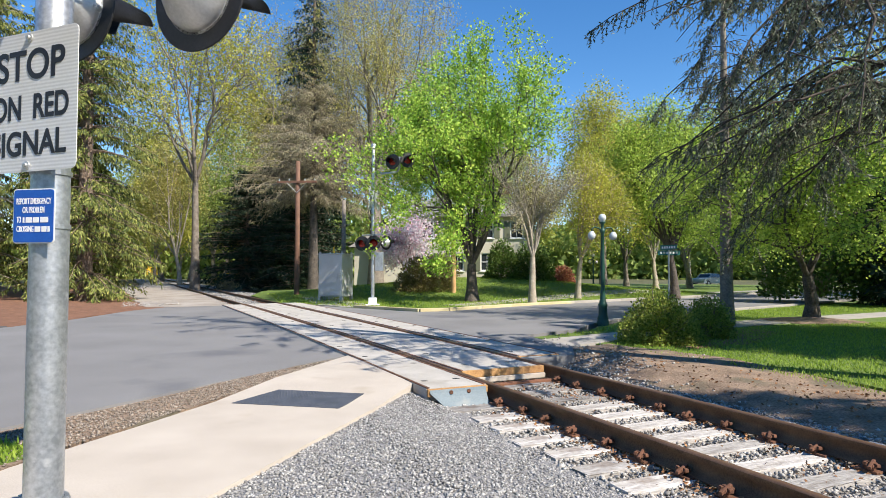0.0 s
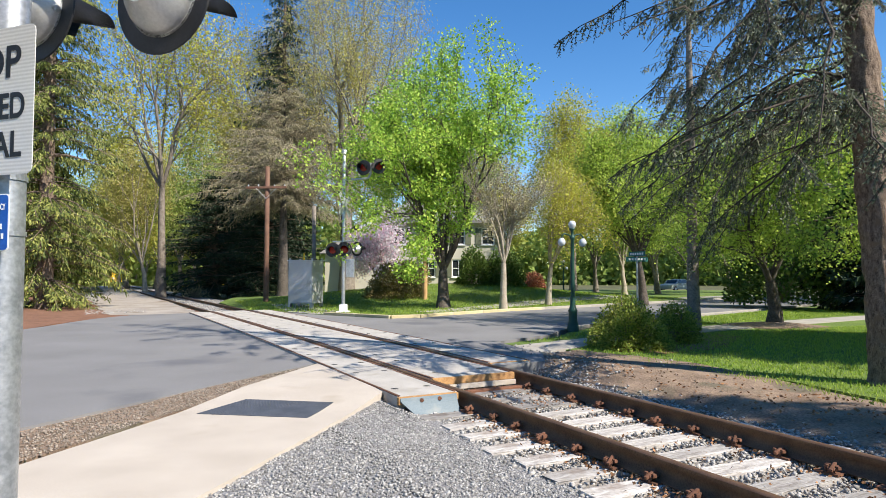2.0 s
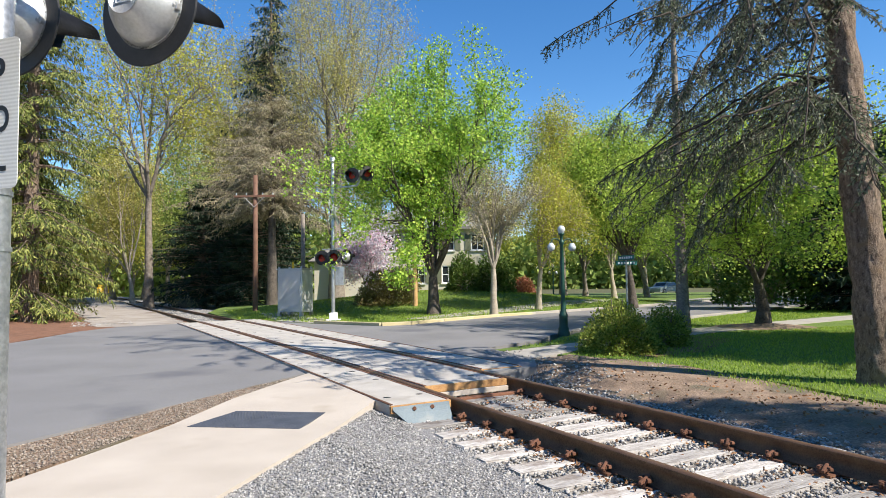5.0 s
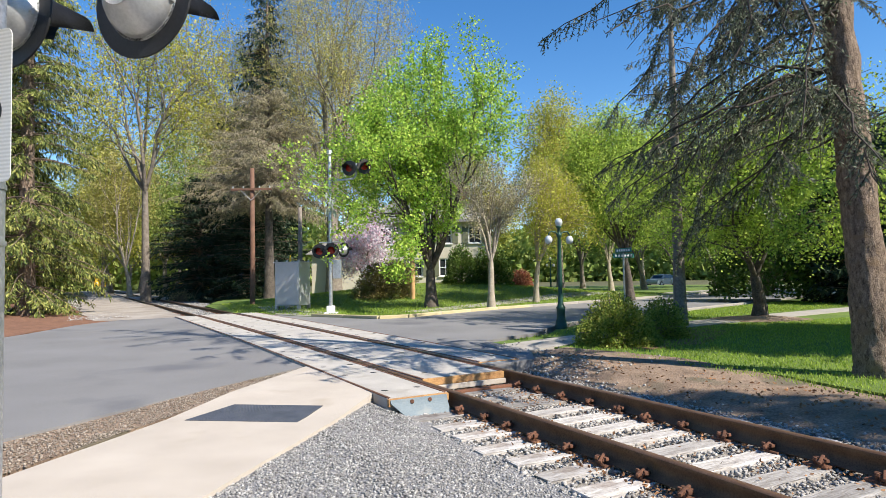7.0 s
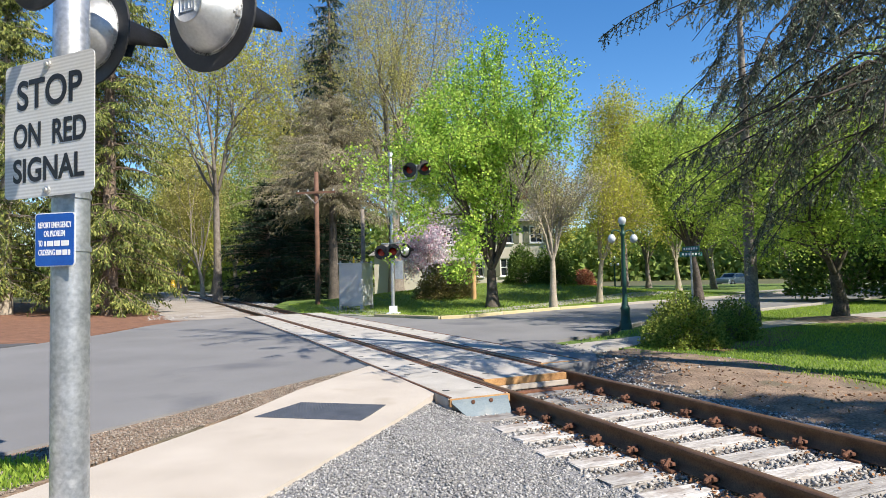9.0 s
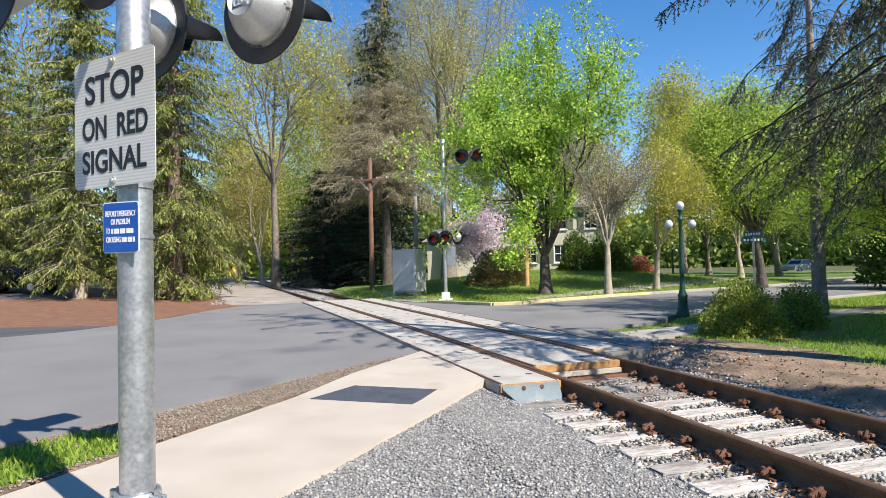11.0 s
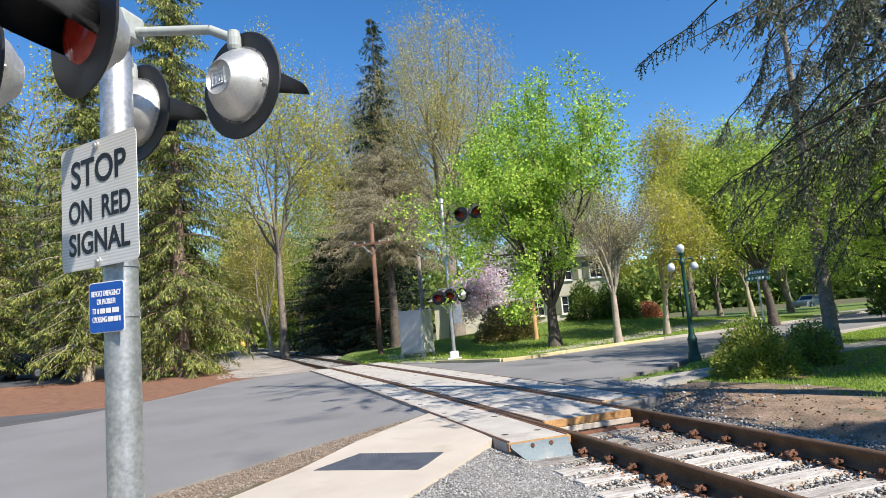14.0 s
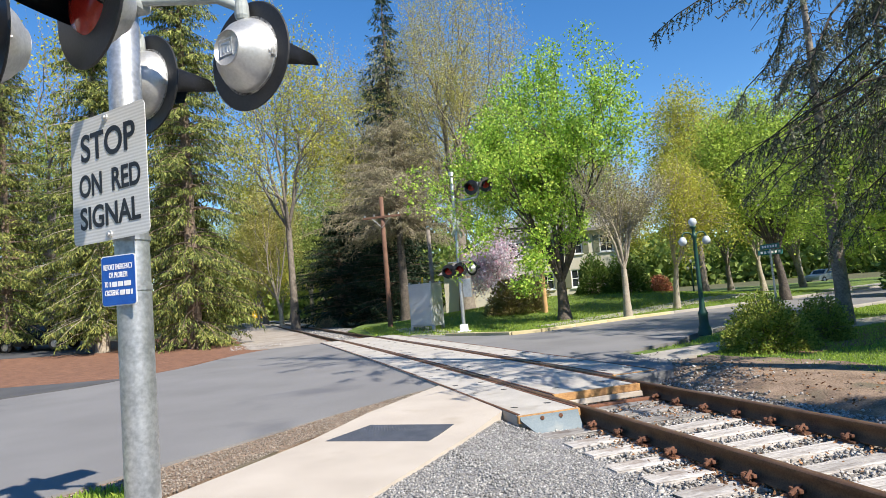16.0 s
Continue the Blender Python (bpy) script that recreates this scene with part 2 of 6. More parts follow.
# darkest needles stand for deep shade in the crown, palest for sunlit boughs
M["spruce_needle"] = leaf_material("spruce_needle", (0.014, 0.022, 0.008), (0.075, 0.095, 0.022), (0.20, 0.20, 0.055), 0.1)
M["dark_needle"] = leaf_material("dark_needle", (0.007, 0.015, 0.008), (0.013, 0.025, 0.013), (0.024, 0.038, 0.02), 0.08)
M["grey_needle"] = leaf_material("grey_green_needle", (0.03, 0.042, 0.024), (0.075, 0.09, 0.056), (0.165, 0.175, 0.125), 0.3)
M["bush_leaf"] = leaf_material("bush_leaf", (0.06, 0.095, 0.018), (0.16, 0.20, 0.035), (0.26, 0.26, 0.065), 0.4)
M["dark_bush"] = leaf_material("dark_bush_leaf", (0.03, 0.06, 0.014), (0.06, 0.10, 0.02), (0.09, 0.12, 0.03), 0.3)
M["brown_bush"] = leaf_material("brown_bush_leaf", (0.10, 0.085, 0.03), (0.15, 0.14, 0.045), (0.13, 0.09, 0.045), 0.35)
M["red_bush"] = leaf_material("red_bush_leaf", (0.14, 0.05, 0.035), (0.22, 0.08, 0.05), (0.20, 0.12, 0.06), 0.35)
M["blossom"] = leaf_material("pink_blossom", (0.55, 0.25, 0.30), (0.70, 0.38, 0.42), (0.78, 0.52, 0.54), 0.4)
M["grass"] = leaf_material("grass_blade", (0.09, 0.14, 0.02), (0.15, 0.22, 0.03), (0.24, 0.30, 0.055), 0.45)
M["wood_leaf"] = leaf_material("woodland_leaf", (0.075, 0.115, 0.028), (0.155, 0.205, 0.05), (0.25, 0.28, 0.085), 0.45)


# ---- building helpers ----
def obj_from(name, verts, faces, mat, parent=None, label="", smooth=False):
    me = bpy.data.meshes.new(name)
    me.from_pydata(verts, [], faces)
    if smooth:
        me.polygons.foreach_set("use_smooth", [True] * len(me.polygons))
    me.materials.append(mat)
    ob = new(name, me)
    if parent is not None:
        ob.parent = parent
    return tagged(ob, label)


def part(name, bm, mat, parent, label="", smooth=False):
    me = bpy.data.meshes.new(name)
    bm.normal_update()
    bm.to_mesh(me)
    bm.free()
    if smooth:
        me.polygons.foreach_set("use_smooth", [True] * len(me.polygons))
    me.materials.append(mat)
    ob = new(name, me)
    if parent is not None:
        ob.parent = parent
    return tagged(ob, label)


def thing(name, m, label, category, group=""):
    ob = new(name)
    ob.matrix_world = m
    return tagged(ob, label, category, group)


def box(bm, size, m=Matrix(), bevel=0.0):
    made = bmesh.ops.create_cube(bm, size=1.0, matrix=m @ Matrix.Diagonal((*size, 1)))
    if bevel:
        edges = list({e for v in made["verts"] for e in v.link_edges})
        bmesh.ops.bevel(bm, geom=edges, offset=bevel, segments=2, affect="EDGES", profile=0.6)
    return bm


def boxed(size, m=Matrix(), bevel=0.0):
    return box(bmesh.new(), size, m, bevel)


def lathe(bm, profile, n=24, m=Matrix()):
    """Turns (radius, height) pairs round the z axis."""
    rings = []
    for r, z in profile:
        rings.append([bm.verts.new(m @ Vector((r * math.cos(2 * math.pi * i / n), r * math.sin(2 * math.pi * i / n), z))) for i in range(n)] if r > 1e-6 else [bm.verts.new(m @ Vector((0, 0, z)))])
    for a, b in zip(rings, rings[1:]):
        for i in range(n):
            j = (i + 1) % n
            if len(a) == 1 and len(b) > 1:
                bm.faces.new((a[0], b[i], b[j]))
            elif len(b) == 1 and len(a) > 1:
                bm.faces.new((a[i], a[j], b[0]))
            elif len(a) > 1:
                bm.faces.new((a[i], a[j], b[j], b[i]))
    return bm


def turned(profile, n=24, m=Matrix()):
    return lathe(bmesh.new(), profile, n, m)


def tube_arrays(segs, sides):
    """Tapered tubes from (p0, p1, r0, r1) rows: vertex and face lists."""
    p0 = np.array([s[0] for s in segs]); p1 = np.array([s[1] for s in segs])
    r0 = np.array([s[2] for s in segs]); r1 = np.array([s[3] for s in segs])
    d = p1 - p0
    d /= np.linalg.norm(d, axis=1, keepdims=True) + 1e-9
    ref = np.where(np.abs(d[:, 2:3]) > 0.9, np.array([[1.0, 0, 0]]), np.array([[0, 0, 1.0]]))
    u = np.cross(d, ref); u /= np.linalg.norm(u, axis=1, keepdims=True) + 1e-9
    w = np.cross(d, u)
    ang = np.arange(sides) * 2 * math.pi / sides
    ring = u[:, None, :] * np.cos(ang)[None, :, None] + w[:, None, :] * np.sin(ang)[None, :, None]
    v = np.concatenate([p0[:, None] + ring * r0[:, None, None], p1[:, None] + ring * r1[:, None, None]], axis=1).reshape(-1, 3)
    k = np.arange(sides); kn = (k + 1) % sides
    f = np.stack([k, kn, kn + sides, k + sides], axis=1)
    faces = (f[None] + (np.arange(len(segs)) * 2 * sides)[:, None, None]).reshape(-1, 4)
    return v, faces


def mesh_np(name, v, f, mat, parent=None, smooth=False, label=""):
    """A mesh of quads (or triangles) from arrays."""
    me = bpy.data.meshes.new(name)
    k = f.shape[1]
    me.vertices.add(len(v)); me.vertices.foreach_set("co", np.asarray(v, dtype=np.float32).ravel())
    me.loops.add(f.size); me.loops.foreach_set("vertex_index", np.asarray(f, dtype=np.int32).ravel())
    me.polygons.add(len(f)); me.polygons.foreach_set("loop_start", np.arange(0, f.size, k, dtype=np.int32))
    if smooth:
        me.polygons.foreach_set("use_smooth", np.ones(len(f), dtype=bool))
    me.update(calc_edges=True)
    me.materials.append(mat)
    ob = new(name, me)
    if parent is not None:
        ob.parent = parent
    return tagged(ob, label)


def leaf_quads(rng, pts, length, width, along=None, loose=1.0):
    """A rhombic leaf at each point; along: main direction of each, or None for any."""
    n = len(pts)
    d = rng.normal(size=(n, 3))
    if along is not None:
        d = along + loose * 0.5 * d
    d /= np.linalg.norm(d, axis=1, keepdims=True) + 1e-9
    s = np.cross(d, rng.normal(size=(n, 3)))
    s /= np.linalg.norm(s, axis=1, keepdims=True) + 1e-9
    k = rng.uniform(0.6, 1.35, (n, 1))
    L, W = d * length * k, s * width * k * 0.5
    up = np.cross(d, s) * (width * 0.18)
    v = np.stack([pts, pts + L * 0.45 + W + up, pts + L, pts + L * 0.45 - W + up], axis=1).reshape(-1, 3)
    f = np.arange(4 * n).reshape(n, 4)
    return v, f


# ---- trees ----
def broadleaf(name, label, x, y, z, height, spread, trunk_r, seed, base=0.3, limbs=5, upright=0.6, levels=4, leaves=9, leaf=0.13,
              leaf_mat="green_leaf", bark="bark", fuzz=0.35, lean=(0, 0), kids=3, group="", twigs=True, shape="round", aspect=0.8, fine=0.006):
    """A branching skeleton fitted to its height and spread, with leaves about its twigs."""
    rng = np.random.default_rng(seed)
    segs, tips = [], []

    def grow(p, d, length, r, level):
        steps = 3
        for i in range(steps):
            d = d + rng.normal(0, 0.04 if level == 0 else 0.16, 3) + np.array([0, 0, 0.06 * upright])
            d = d / np.linalg.norm(d)
            q = p + d * length / steps
            r1 = r * (0.86 if level < levels else 0.6)
            segs.append((p, q, r, r1, level))
            if level >= levels - 1:
                tips.append((q, d, level))
            p, r = q, r1
            if level < levels and level > 0 and i < steps - 1 and rng.random() < 0.75:
                side = np.cross(d, rng.normal(size=3)); side /= np.linalg.norm(side)
                e = d * 0.75 + side * 0.75
                grow(p, e / np.linalg.norm(e), length * 0.6, r * 0.5, level + 1)
        if level < levels:
            for k in range(kids if level else limbs):
                a = 2 * math.pi * (k + rng.random() * 0.7) / (kids if level else limbs)
                s1 = np.cross(d, np.array([0.3, 1, 0.2])); s1 /= np.linalg.norm(s1)
                s2 = np.cross(d, s1)
                open_by = (1.15 - 0.75 * upright) * rng.uniform(0.6, 1.25)
                e = d + (s1 * math.cos(a) + s2 * math.sin(a)) * open_by
                grow(p, e / np.linalg.norm(e), length * rng.uniform(0.62, 0.85), r * rng.uniform(0.55, 0.75), level + 1)

    first = base * height
    grow(np.zeros(3), np.array([lean[0], lean[1], 1.0]), 1.0, 0.1, 0)
    P = np.array([s[1] for s in segs])
    crown = np.array([t[0] for t in tips])
    top = np.quantile(crown[:, 2], 0.995)
    stem = max(s[1][2] for s in segs if s[4] == 0)
    rad = np.quantile(np.hypot(crown[:, 0], crown[:, 1]), 0.97)

    def place(p):
        q = np.array(p, dtype=float)
        zz = q[2]
        up = zz / stem * first if zz < stem else first + (zz - stem) / (top - stem) * (height - first)
        return np.array([q[0] * spread / rad, q[1] * spread / rad, up])

    # fit each storey of the crown to its outline
    flat = np.array([place(t[0]) for t in tips])
    us = (flat[:, 2] - first) / (height - first)
    rr = np.hypot(flat[:, 0], flat[:, 1])
    edges = np.linspace(0, 1, 9)
    mids, gains = [], []
    for e0, e1 in zip(edges, edges[1:]):
        sel = (us >= e0) & (us < e1)
        um = (e0 + e1) / 2
        if shape == "vase":
            want = spread * (0.25 + 0.9 * um) if um < 0.75 else spread * (1.25 - 0.5 * um)
        elif shape == "wide":
            want = spread * math.sqrt(max(0.05, 1 - ((um - 0.30) / 0.75) ** 2))
        else:
            want = spread * math.sqrt(max(0.06, 1 - ((um - 0.42) / 0.62) ** 2))
        gains.append(min(3.0, want / max(0.15, np.quantile(rr[sel], 0.93))) if sel.sum() > 6 else 1.0)
        mids.append(um)
    plain = place

    def place(p):
        q = plain(p)
        u = (q[2] - first) / (height - first)
        g = float(np.interp(u, [0.0] + mids, [1.0] + gains)) if u > 0 else 1.0
        return np.array([q[0] * g, q[1] * g, q[2]])

    k = trunk_r / 0.1
    out = []
    for p0, p1, r0, r1, level in segs:
        if level >= levels and not twigs:
            continue
        out.append((place(p0), place(p1), max(r0 * k, fine * 1.3), max(r1 * k, fine)))
    flare = out[0]
    out[0] = (flare[0] - np.array([0, 0, 0.15]), flare[1], flare[2] * 1.25, flare[3])
    tree = thing(name, pose(x, y, z), label, "tree", group)
    thick = [s for s in out if s[2] > 0.035]
    thin = [s for s in out if s[2] <= 0.035]
    v1, f1 = tube_arrays(thick, 8)
    if thin:
        v2, f2 = tube_arrays(thin, 4)
        v1, f1 = np.concatenate([v1, v2]), np.concatenate([f1, f2 + len(v1)])
    mesh_np("trunk", v1, f1, M[bark], tree, True)
    if leaves:
        pts = np.array([place(t[0]) for t in tips])
        pts = np.repeat(pts, leaves, axis=0) + rng.normal(0, fuzz, (len(pts) * leaves, 3))
        pts[:, 2] = np.maximum(pts[:, 2], first * 0.7)
        v, f = leaf_quads(rng, pts, leaf, leaf * aspect)
        mesh_np("crown", v, f, M[leaf_mat], tree)
    return tree


def conifer(name, label, x, y, z, height, spread, trunk_r, seed, first=0.5, step=0.34, per=6, droop=0.35, needle=0.32, width=0.075, twig_step=0.22,
            mat="spruce_needle", bark="bark_brown", hang=0.6, thin=0.0, sprays=3, power=0.85, group="", azimuth=None, trunk_lean=(0, 0), loose=0.6, ragged=0.65, wander=0.07, clump=0.0, relief=0.0, twig_r=0.0, dense_to=99.0, branch_mat="", fan=0.8):
    """A straight stem with whorls of drooping boughs; sprays of needles hang from their side twigs."""
    rng = np.random.default_rng(seed)
    segs, twigs, pts, dirs = [], [], [], []
    n = 14
    for i in range(n):
        a, b = i / n, (i + 1) / n
        ra, rb = trunk_r * (1 - a) ** 0.9 * (1.25 if i == 0 else 1) + 0.01, trunk_r * (1 - b) ** 0.9 + 0.01
        segs.append((np.array([trunk_lean[0] * a, trunk_lean[1] * a, a * height - (0.2 if i == 0 else 0)]), np.array([trunk_lean[0] * b, trunk_lean[1] * b, b * height]), ra, rb))
    h = first
    while h < height - 0.15:
        frac = (h - first) / (height - first)
        reach = spread * (1 - frac) ** power * min(1.0, 0.72 + 0.5 * frac * 4)
        for k in range(per):
            if rng.random() < thin:
                continue
            a = rng.uniform(0, 2 * math.pi)
            if azimuth is not None:
                a = math.radians(rng.uniform(*azimuth)) if rng.random() < 0.9 else a
            L = reach * rng.uniform(ragged, 1.1) + 0.1
            p = np.array([trunk_lean[0] * h / height, trunk_lean[1] * h / height, h + rng.uniform(-0.12, 0.12)])
            out = np.array([math.cos(a), math.sin(a), 0])
            rise = 0.35 * frac + 0.05
            swing = rng.normal(0, wander * 3, 3) * np.array([1, 1, 0.3])
            beat, phase = rng.uniform(3, 7), rng.uniform(0, 6)
            steps = max(3, int(L / 0.45))
            r = (0.009 + 0.009 * L) * (0.6 if branch_mat else 1.0)
            for s in range(steps):
                u = (s + 0.5) / steps
                d = out * 1.0 + np.array([0, 0, rise - droop * 2.2 * u + (0.5 * droop if u > 0.75 else 0)]) + rng.normal(0, wander, 3) + swing * u
                d /= np.linalg.norm(d)
                q = p + d * L / steps
                segs.append((p, q, r * (1 - 0.8 * s / steps), r * (1 - 0.8 * (s + 1) / steps)))
                m = max(1, int(L / steps / twig_step))
                if u > 0.12 and (clump == 0 or math.sin(beat * u * 3 + phase) > clump - 1):
                    for j in range(m):
                        c = p + (q - p) * (j + rng.random()) / m
                        for side in (-1, 1):
                            lat = np.array([-out[1], out[0], 0]) * side
                            tl = (0.25 + 0.4 * L * (1 - u) * 0.5) * rng.uniform(0.6, 1.2)
                            td = lat * fan * rng.uniform(0.5, 1.2) + d * 0.6 + np.array([0, 0, -hang * rng.uniform(0.5, 1.4)])
                            td /= np.linalg.norm(td)
                            if twig_r:
                                twigs.append((c, c + td * tl, twig_r, twig_r * 0.5))
                            for w in range(sprays):
                                o = c + td * tl * (w + rng.random()) / sprays
                                pts.append(o); dirs.append(td * 0.7 + np.array([0, 0, -hang * 0.7]) + rng.normal(0, 0.25, 3))
                p = q
            pts.append(p); dirs.append(d)
        h += step * rng.uniform(0.75, 1.25) * (1.0 if h < dense_to else 3.0)
    tree = thing(name, pose(x, y, z), label, "tree", group)
    v1, f1 = tube_arrays(segs[:n], 12)
    if relief:
        rows, cols = 150, 40
        v1 = []
        for i in range(rows + 1):
            a = (i / rows) ** 1.4
            rad = trunk_r * (1 - a) ** 0.9 + 0.01 + trunk_r * 0.45 * math.exp(-a * height / 0.35)
            for j in range(cols):
                t = 2 * math.pi * j / cols
                q = Vector((math.cos(t) * rad, math.sin(t) * rad, a * height - 0.15))
                g = noise.noise(Vector((q.x * 7, q.y * 7, q.z * 2.6))) + 0.7 * noise.noise(Vector((q.x * 18, q.y * 18, q.z * 9)))
                k = 1 + relief * g / max(rad, 0.05)
                v1.append((q.x * k + trunk_lean[0] * a, q.y * k + trunk_lean[1] * a, q.z))
        v1 = np.array(v1)
        f1 = np.array([(i * cols + j, i * cols + (j + 1) % cols, (i + 1) * cols + (j + 1) % cols, (i + 1) * cols + j) for i in range(rows) for j in range(cols)])
    v2, f2 = tube_arrays(segs[n:], 5)
    if branch_mat:
        mesh_np("trunk", v1, f1, M[bark], tree, True)
        v3, f3 = tube_arrays(twigs, 3)
        mesh_np("branchwork", np.concatenate([v2, v3]), np.concatenate([f2, f3 + len(v2)]), M[branch_mat], tree, True, "dark bare boughs and twigs")
    else:
        mesh_np("trunk", np.concatenate([v1, v2]), np.concatenate([f1, f2 + len(v1)]), M[bark], tree, True)
    pts, dirs = np.array(pts), np.array(dirs)
    v, f = leaf_quads(rng, pts, needle, width, dirs, loose)
    mesh_np("crown", v, f, M[mat], tree)
    return tree


def bush(name, label, x, y, z, wx, wy, h, seed, mat="bush_leaf", count=7000, leaf=0.07, bark="twig", category="shrub"):
    """Stems fanning from the root, with leaves thickest near the uneven outside."""
    rng = np.random.default_rng(seed)
    segs, pts = [], []
    lumps = [(rng.uniform(0, 2 * math.pi), rng.uniform(0.25, 1.0), rng.uniform(0.75, 1.12)) for _ in range(16)]
    for i in range(70):
        a, e = rng.uniform(0, 2 * math.pi), rng.uniform(0.15, 1.35)
        tip = np.array([math.cos(a) * math.cos(e) * wx, math.sin(a) * math.cos(e) * wy, math.sin(e) * h]) * rng.uniform(0.7, 1.08)
        mid = tip * 0.5 + np.array([0, 0, 0.12 * h]) + rng.normal(0, 0.04 * h, 3)
        segs += [(np.zeros(3), mid, 0.018, 0.012), (mid, tip, 0.012, 0.004)]
    d = rng.normal(size=(count, 3))
    d[:, 2] = np.abs(d[:, 2])
    d /= np.linalg.norm(d, axis=1, keepdims=True)
    az, el = np.arctan2(d[:, 1], d[:, 0]), d[:, 2]
    k = np.ones(count)
    for a, e, s in lumps:
        near = np.exp(-((np.angle(np.exp(1j * (az - a)))) ** 2 / 0.18 + (el - e) ** 2 / 0.08))
        k += (s - 1) * near * 1.5
    rad = rng.uniform(0.35, 1.0, count) ** 0.45 * k
    pts = d * rad[:, None] * np.array([wx, wy, h]) + rng.normal(0, 0.04, (count, 3))
    pts[:, 2] = np.maximum(pts[:, 2], 0.02)
    ob = thing(name, pose(x, y, z), label, category)
    v1, f1 = tube_arrays(segs, 4)
    mesh_np("stem_cluster", v1, f1, M[bark], ob, True)
    v, f = leaf_quads(rng, pts, leaf, leaf * 0.7, d + np.array([0, 0, 0.3]), 1.4)
    mesh_np("foliage", v, f, M[mat], ob)
    return ob


# ---- ground ----
from mathutils.geometry import delaunay_2d_cdt


def rail_x(y):
    """The near rail in plan."""
    return 5.765 - 0.648 * y - 1.2 * math.exp(-y / 8.0)


def rail_dir(y):
    v = Vector((-0.648 + 0.15 * math.exp(-y / 8.0), 1.0, 0)).normalized()
    return v, Vector((v.y, -v.x, 0))


def sag(y):
    """The line falls slightly towards its near end."""
    return -0.035 * math.exp(-max(0.0, y - 8.0) / 7.0)


def track(y, off):
    """A point of the track: beside the near rail, off metres to its right."""
    v, n = rail_dir(y)
    return Vector((rail_x(y), y, sag(y))) + n * off


def lift(x, y):
    """The lie of the land: a low bank behind the far kerb, a slight fall along the street."""
    a = 1.0 * math.exp(-(((x + 1.0) / 9.0) ** 2 + ((y - 39.0) / 6.0) ** 2))
    c = 0.75 * math.exp(-(((x + 36.0) / 11.0) ** 2 + ((y - 30.0) / 11.0) ** 2))
    return a + c


def sheet(name, outline, z, mat, label, step=1.0, wobble=0.06, thick=0.12, category="ground", seed=1, flat=True):
    """A slab with an uneven edge, following the land."""
    rng = random.Random(seed)
    pts = []
    n = len(outline)
    for i in range(n):
        a, b = Vector(outline[i]), Vector(outline[(i + 1) % n])
        m = max(1, int((b - a).length / max(0.25, step * 0.5)))
        m = min(m, 60)
        for k in range(m):
            p = a.lerp(b, k / m)
            if k:
                p = p + Vector((rng.uniform(-wobble, wobble), rng.uniform(-wobble, wobble)))
            pts.append(p)
    edge_n = len(pts)
    xs, ys = [p.x for p in pts], [p.y for p in pts]
    gx = np.arange(min(xs), max(xs), step); gy = np.arange(min(ys), max(ys), step)
    if len(gx) * len(gy) < 9000:
        for x in gx:
            for y in gy:
                inside = False
                for i in range(edge_n):
                    (x1, y1), (x2, y2) = pts[i], pts[i - 1]
                    if (y1 > y) != (y2 > y) and x < (x2 - x1) * (y - y1) / (y2 - y1) + x1:
                        inside = not inside
                if inside:
                    pts.append(Vector((x + rng.uniform(-0.2, 0.2) * step, y + rng.uniform(-0.2, 0.2) * step)))
    vs, _, fs, *_ = delaunay_2d_cdt(pts, [(i, (i + 1) % edge_n) for i in range(edge_n)], [list(range(edge_n))], 1, 1e-5)
    bm = bmesh.new()
    zf = z if callable(z) else (lambda x, y: z)
    bv = [bm.verts.new((p.x, p.y, zf(p.x, p.y) + (0 if flat else lift(p.x, p.y)))) for p in vs]
    for f in fs:
        try:
            bm.faces.new([bv[i] for i in f])
        except ValueError:
            pass
    rim = [e for e in bm.edges if e.is_boundary]
    down = bmesh.ops.extrude_edge_only(bm, edges=rim)
    for v in [g for g in down["geom"] if isinstance(g, bmesh.types.BMVert)]:
        v.co.z -= thick
    bmesh.ops.recalc_face_normals(bm, faces=bm.faces)
    if sum(f.normal.z for f in bm.faces) < 0:
        bmesh.ops.reverse_faces(bm, faces=bm.faces)
    ob = part(name, bm, mat, None, label, True)
    for p in ob.data.polygons:
        p.use_smooth = False
    return tagged(ob, label, category, kind="structure")


def strip(off_a, off_b, y0, y1, step=1.5):
    """The outline of a band beside the track."""
    ys = list(np.arange(y0, y1, step)) + [y1]
    return [tuple(track(y, off_a).xy) for y in ys] + [tuple(track(y, off_b).xy) for y in reversed(ys)]


def ground_sheet():
    """One sheet to the horizon."""
    c = np.concatenate([[-2500, -900, -400, -200, -130], np.arange(-100, 101, 4.0), [130, 200, 400, 900, 2500]])
    xs, ys = np.meshgrid(c, c + 20, indexing="ij")
    v = [(x, y, -0.27 + lift(x, y)) for x, y in zip(xs.ravel(), ys.ravel())]
    n = len(c)
    f = [(i * n + j, (i + 1) * n + j, (i + 1) * n + j + 1, i * n + j + 1) for i in range(n - 1) for j in range(n - 1)]
    tagged(obj_from("ground", v, f, M["woodland"], smooth=True), "brown and green woodland floor reaching far off", "ground", kind="structure")


ground_sheet()
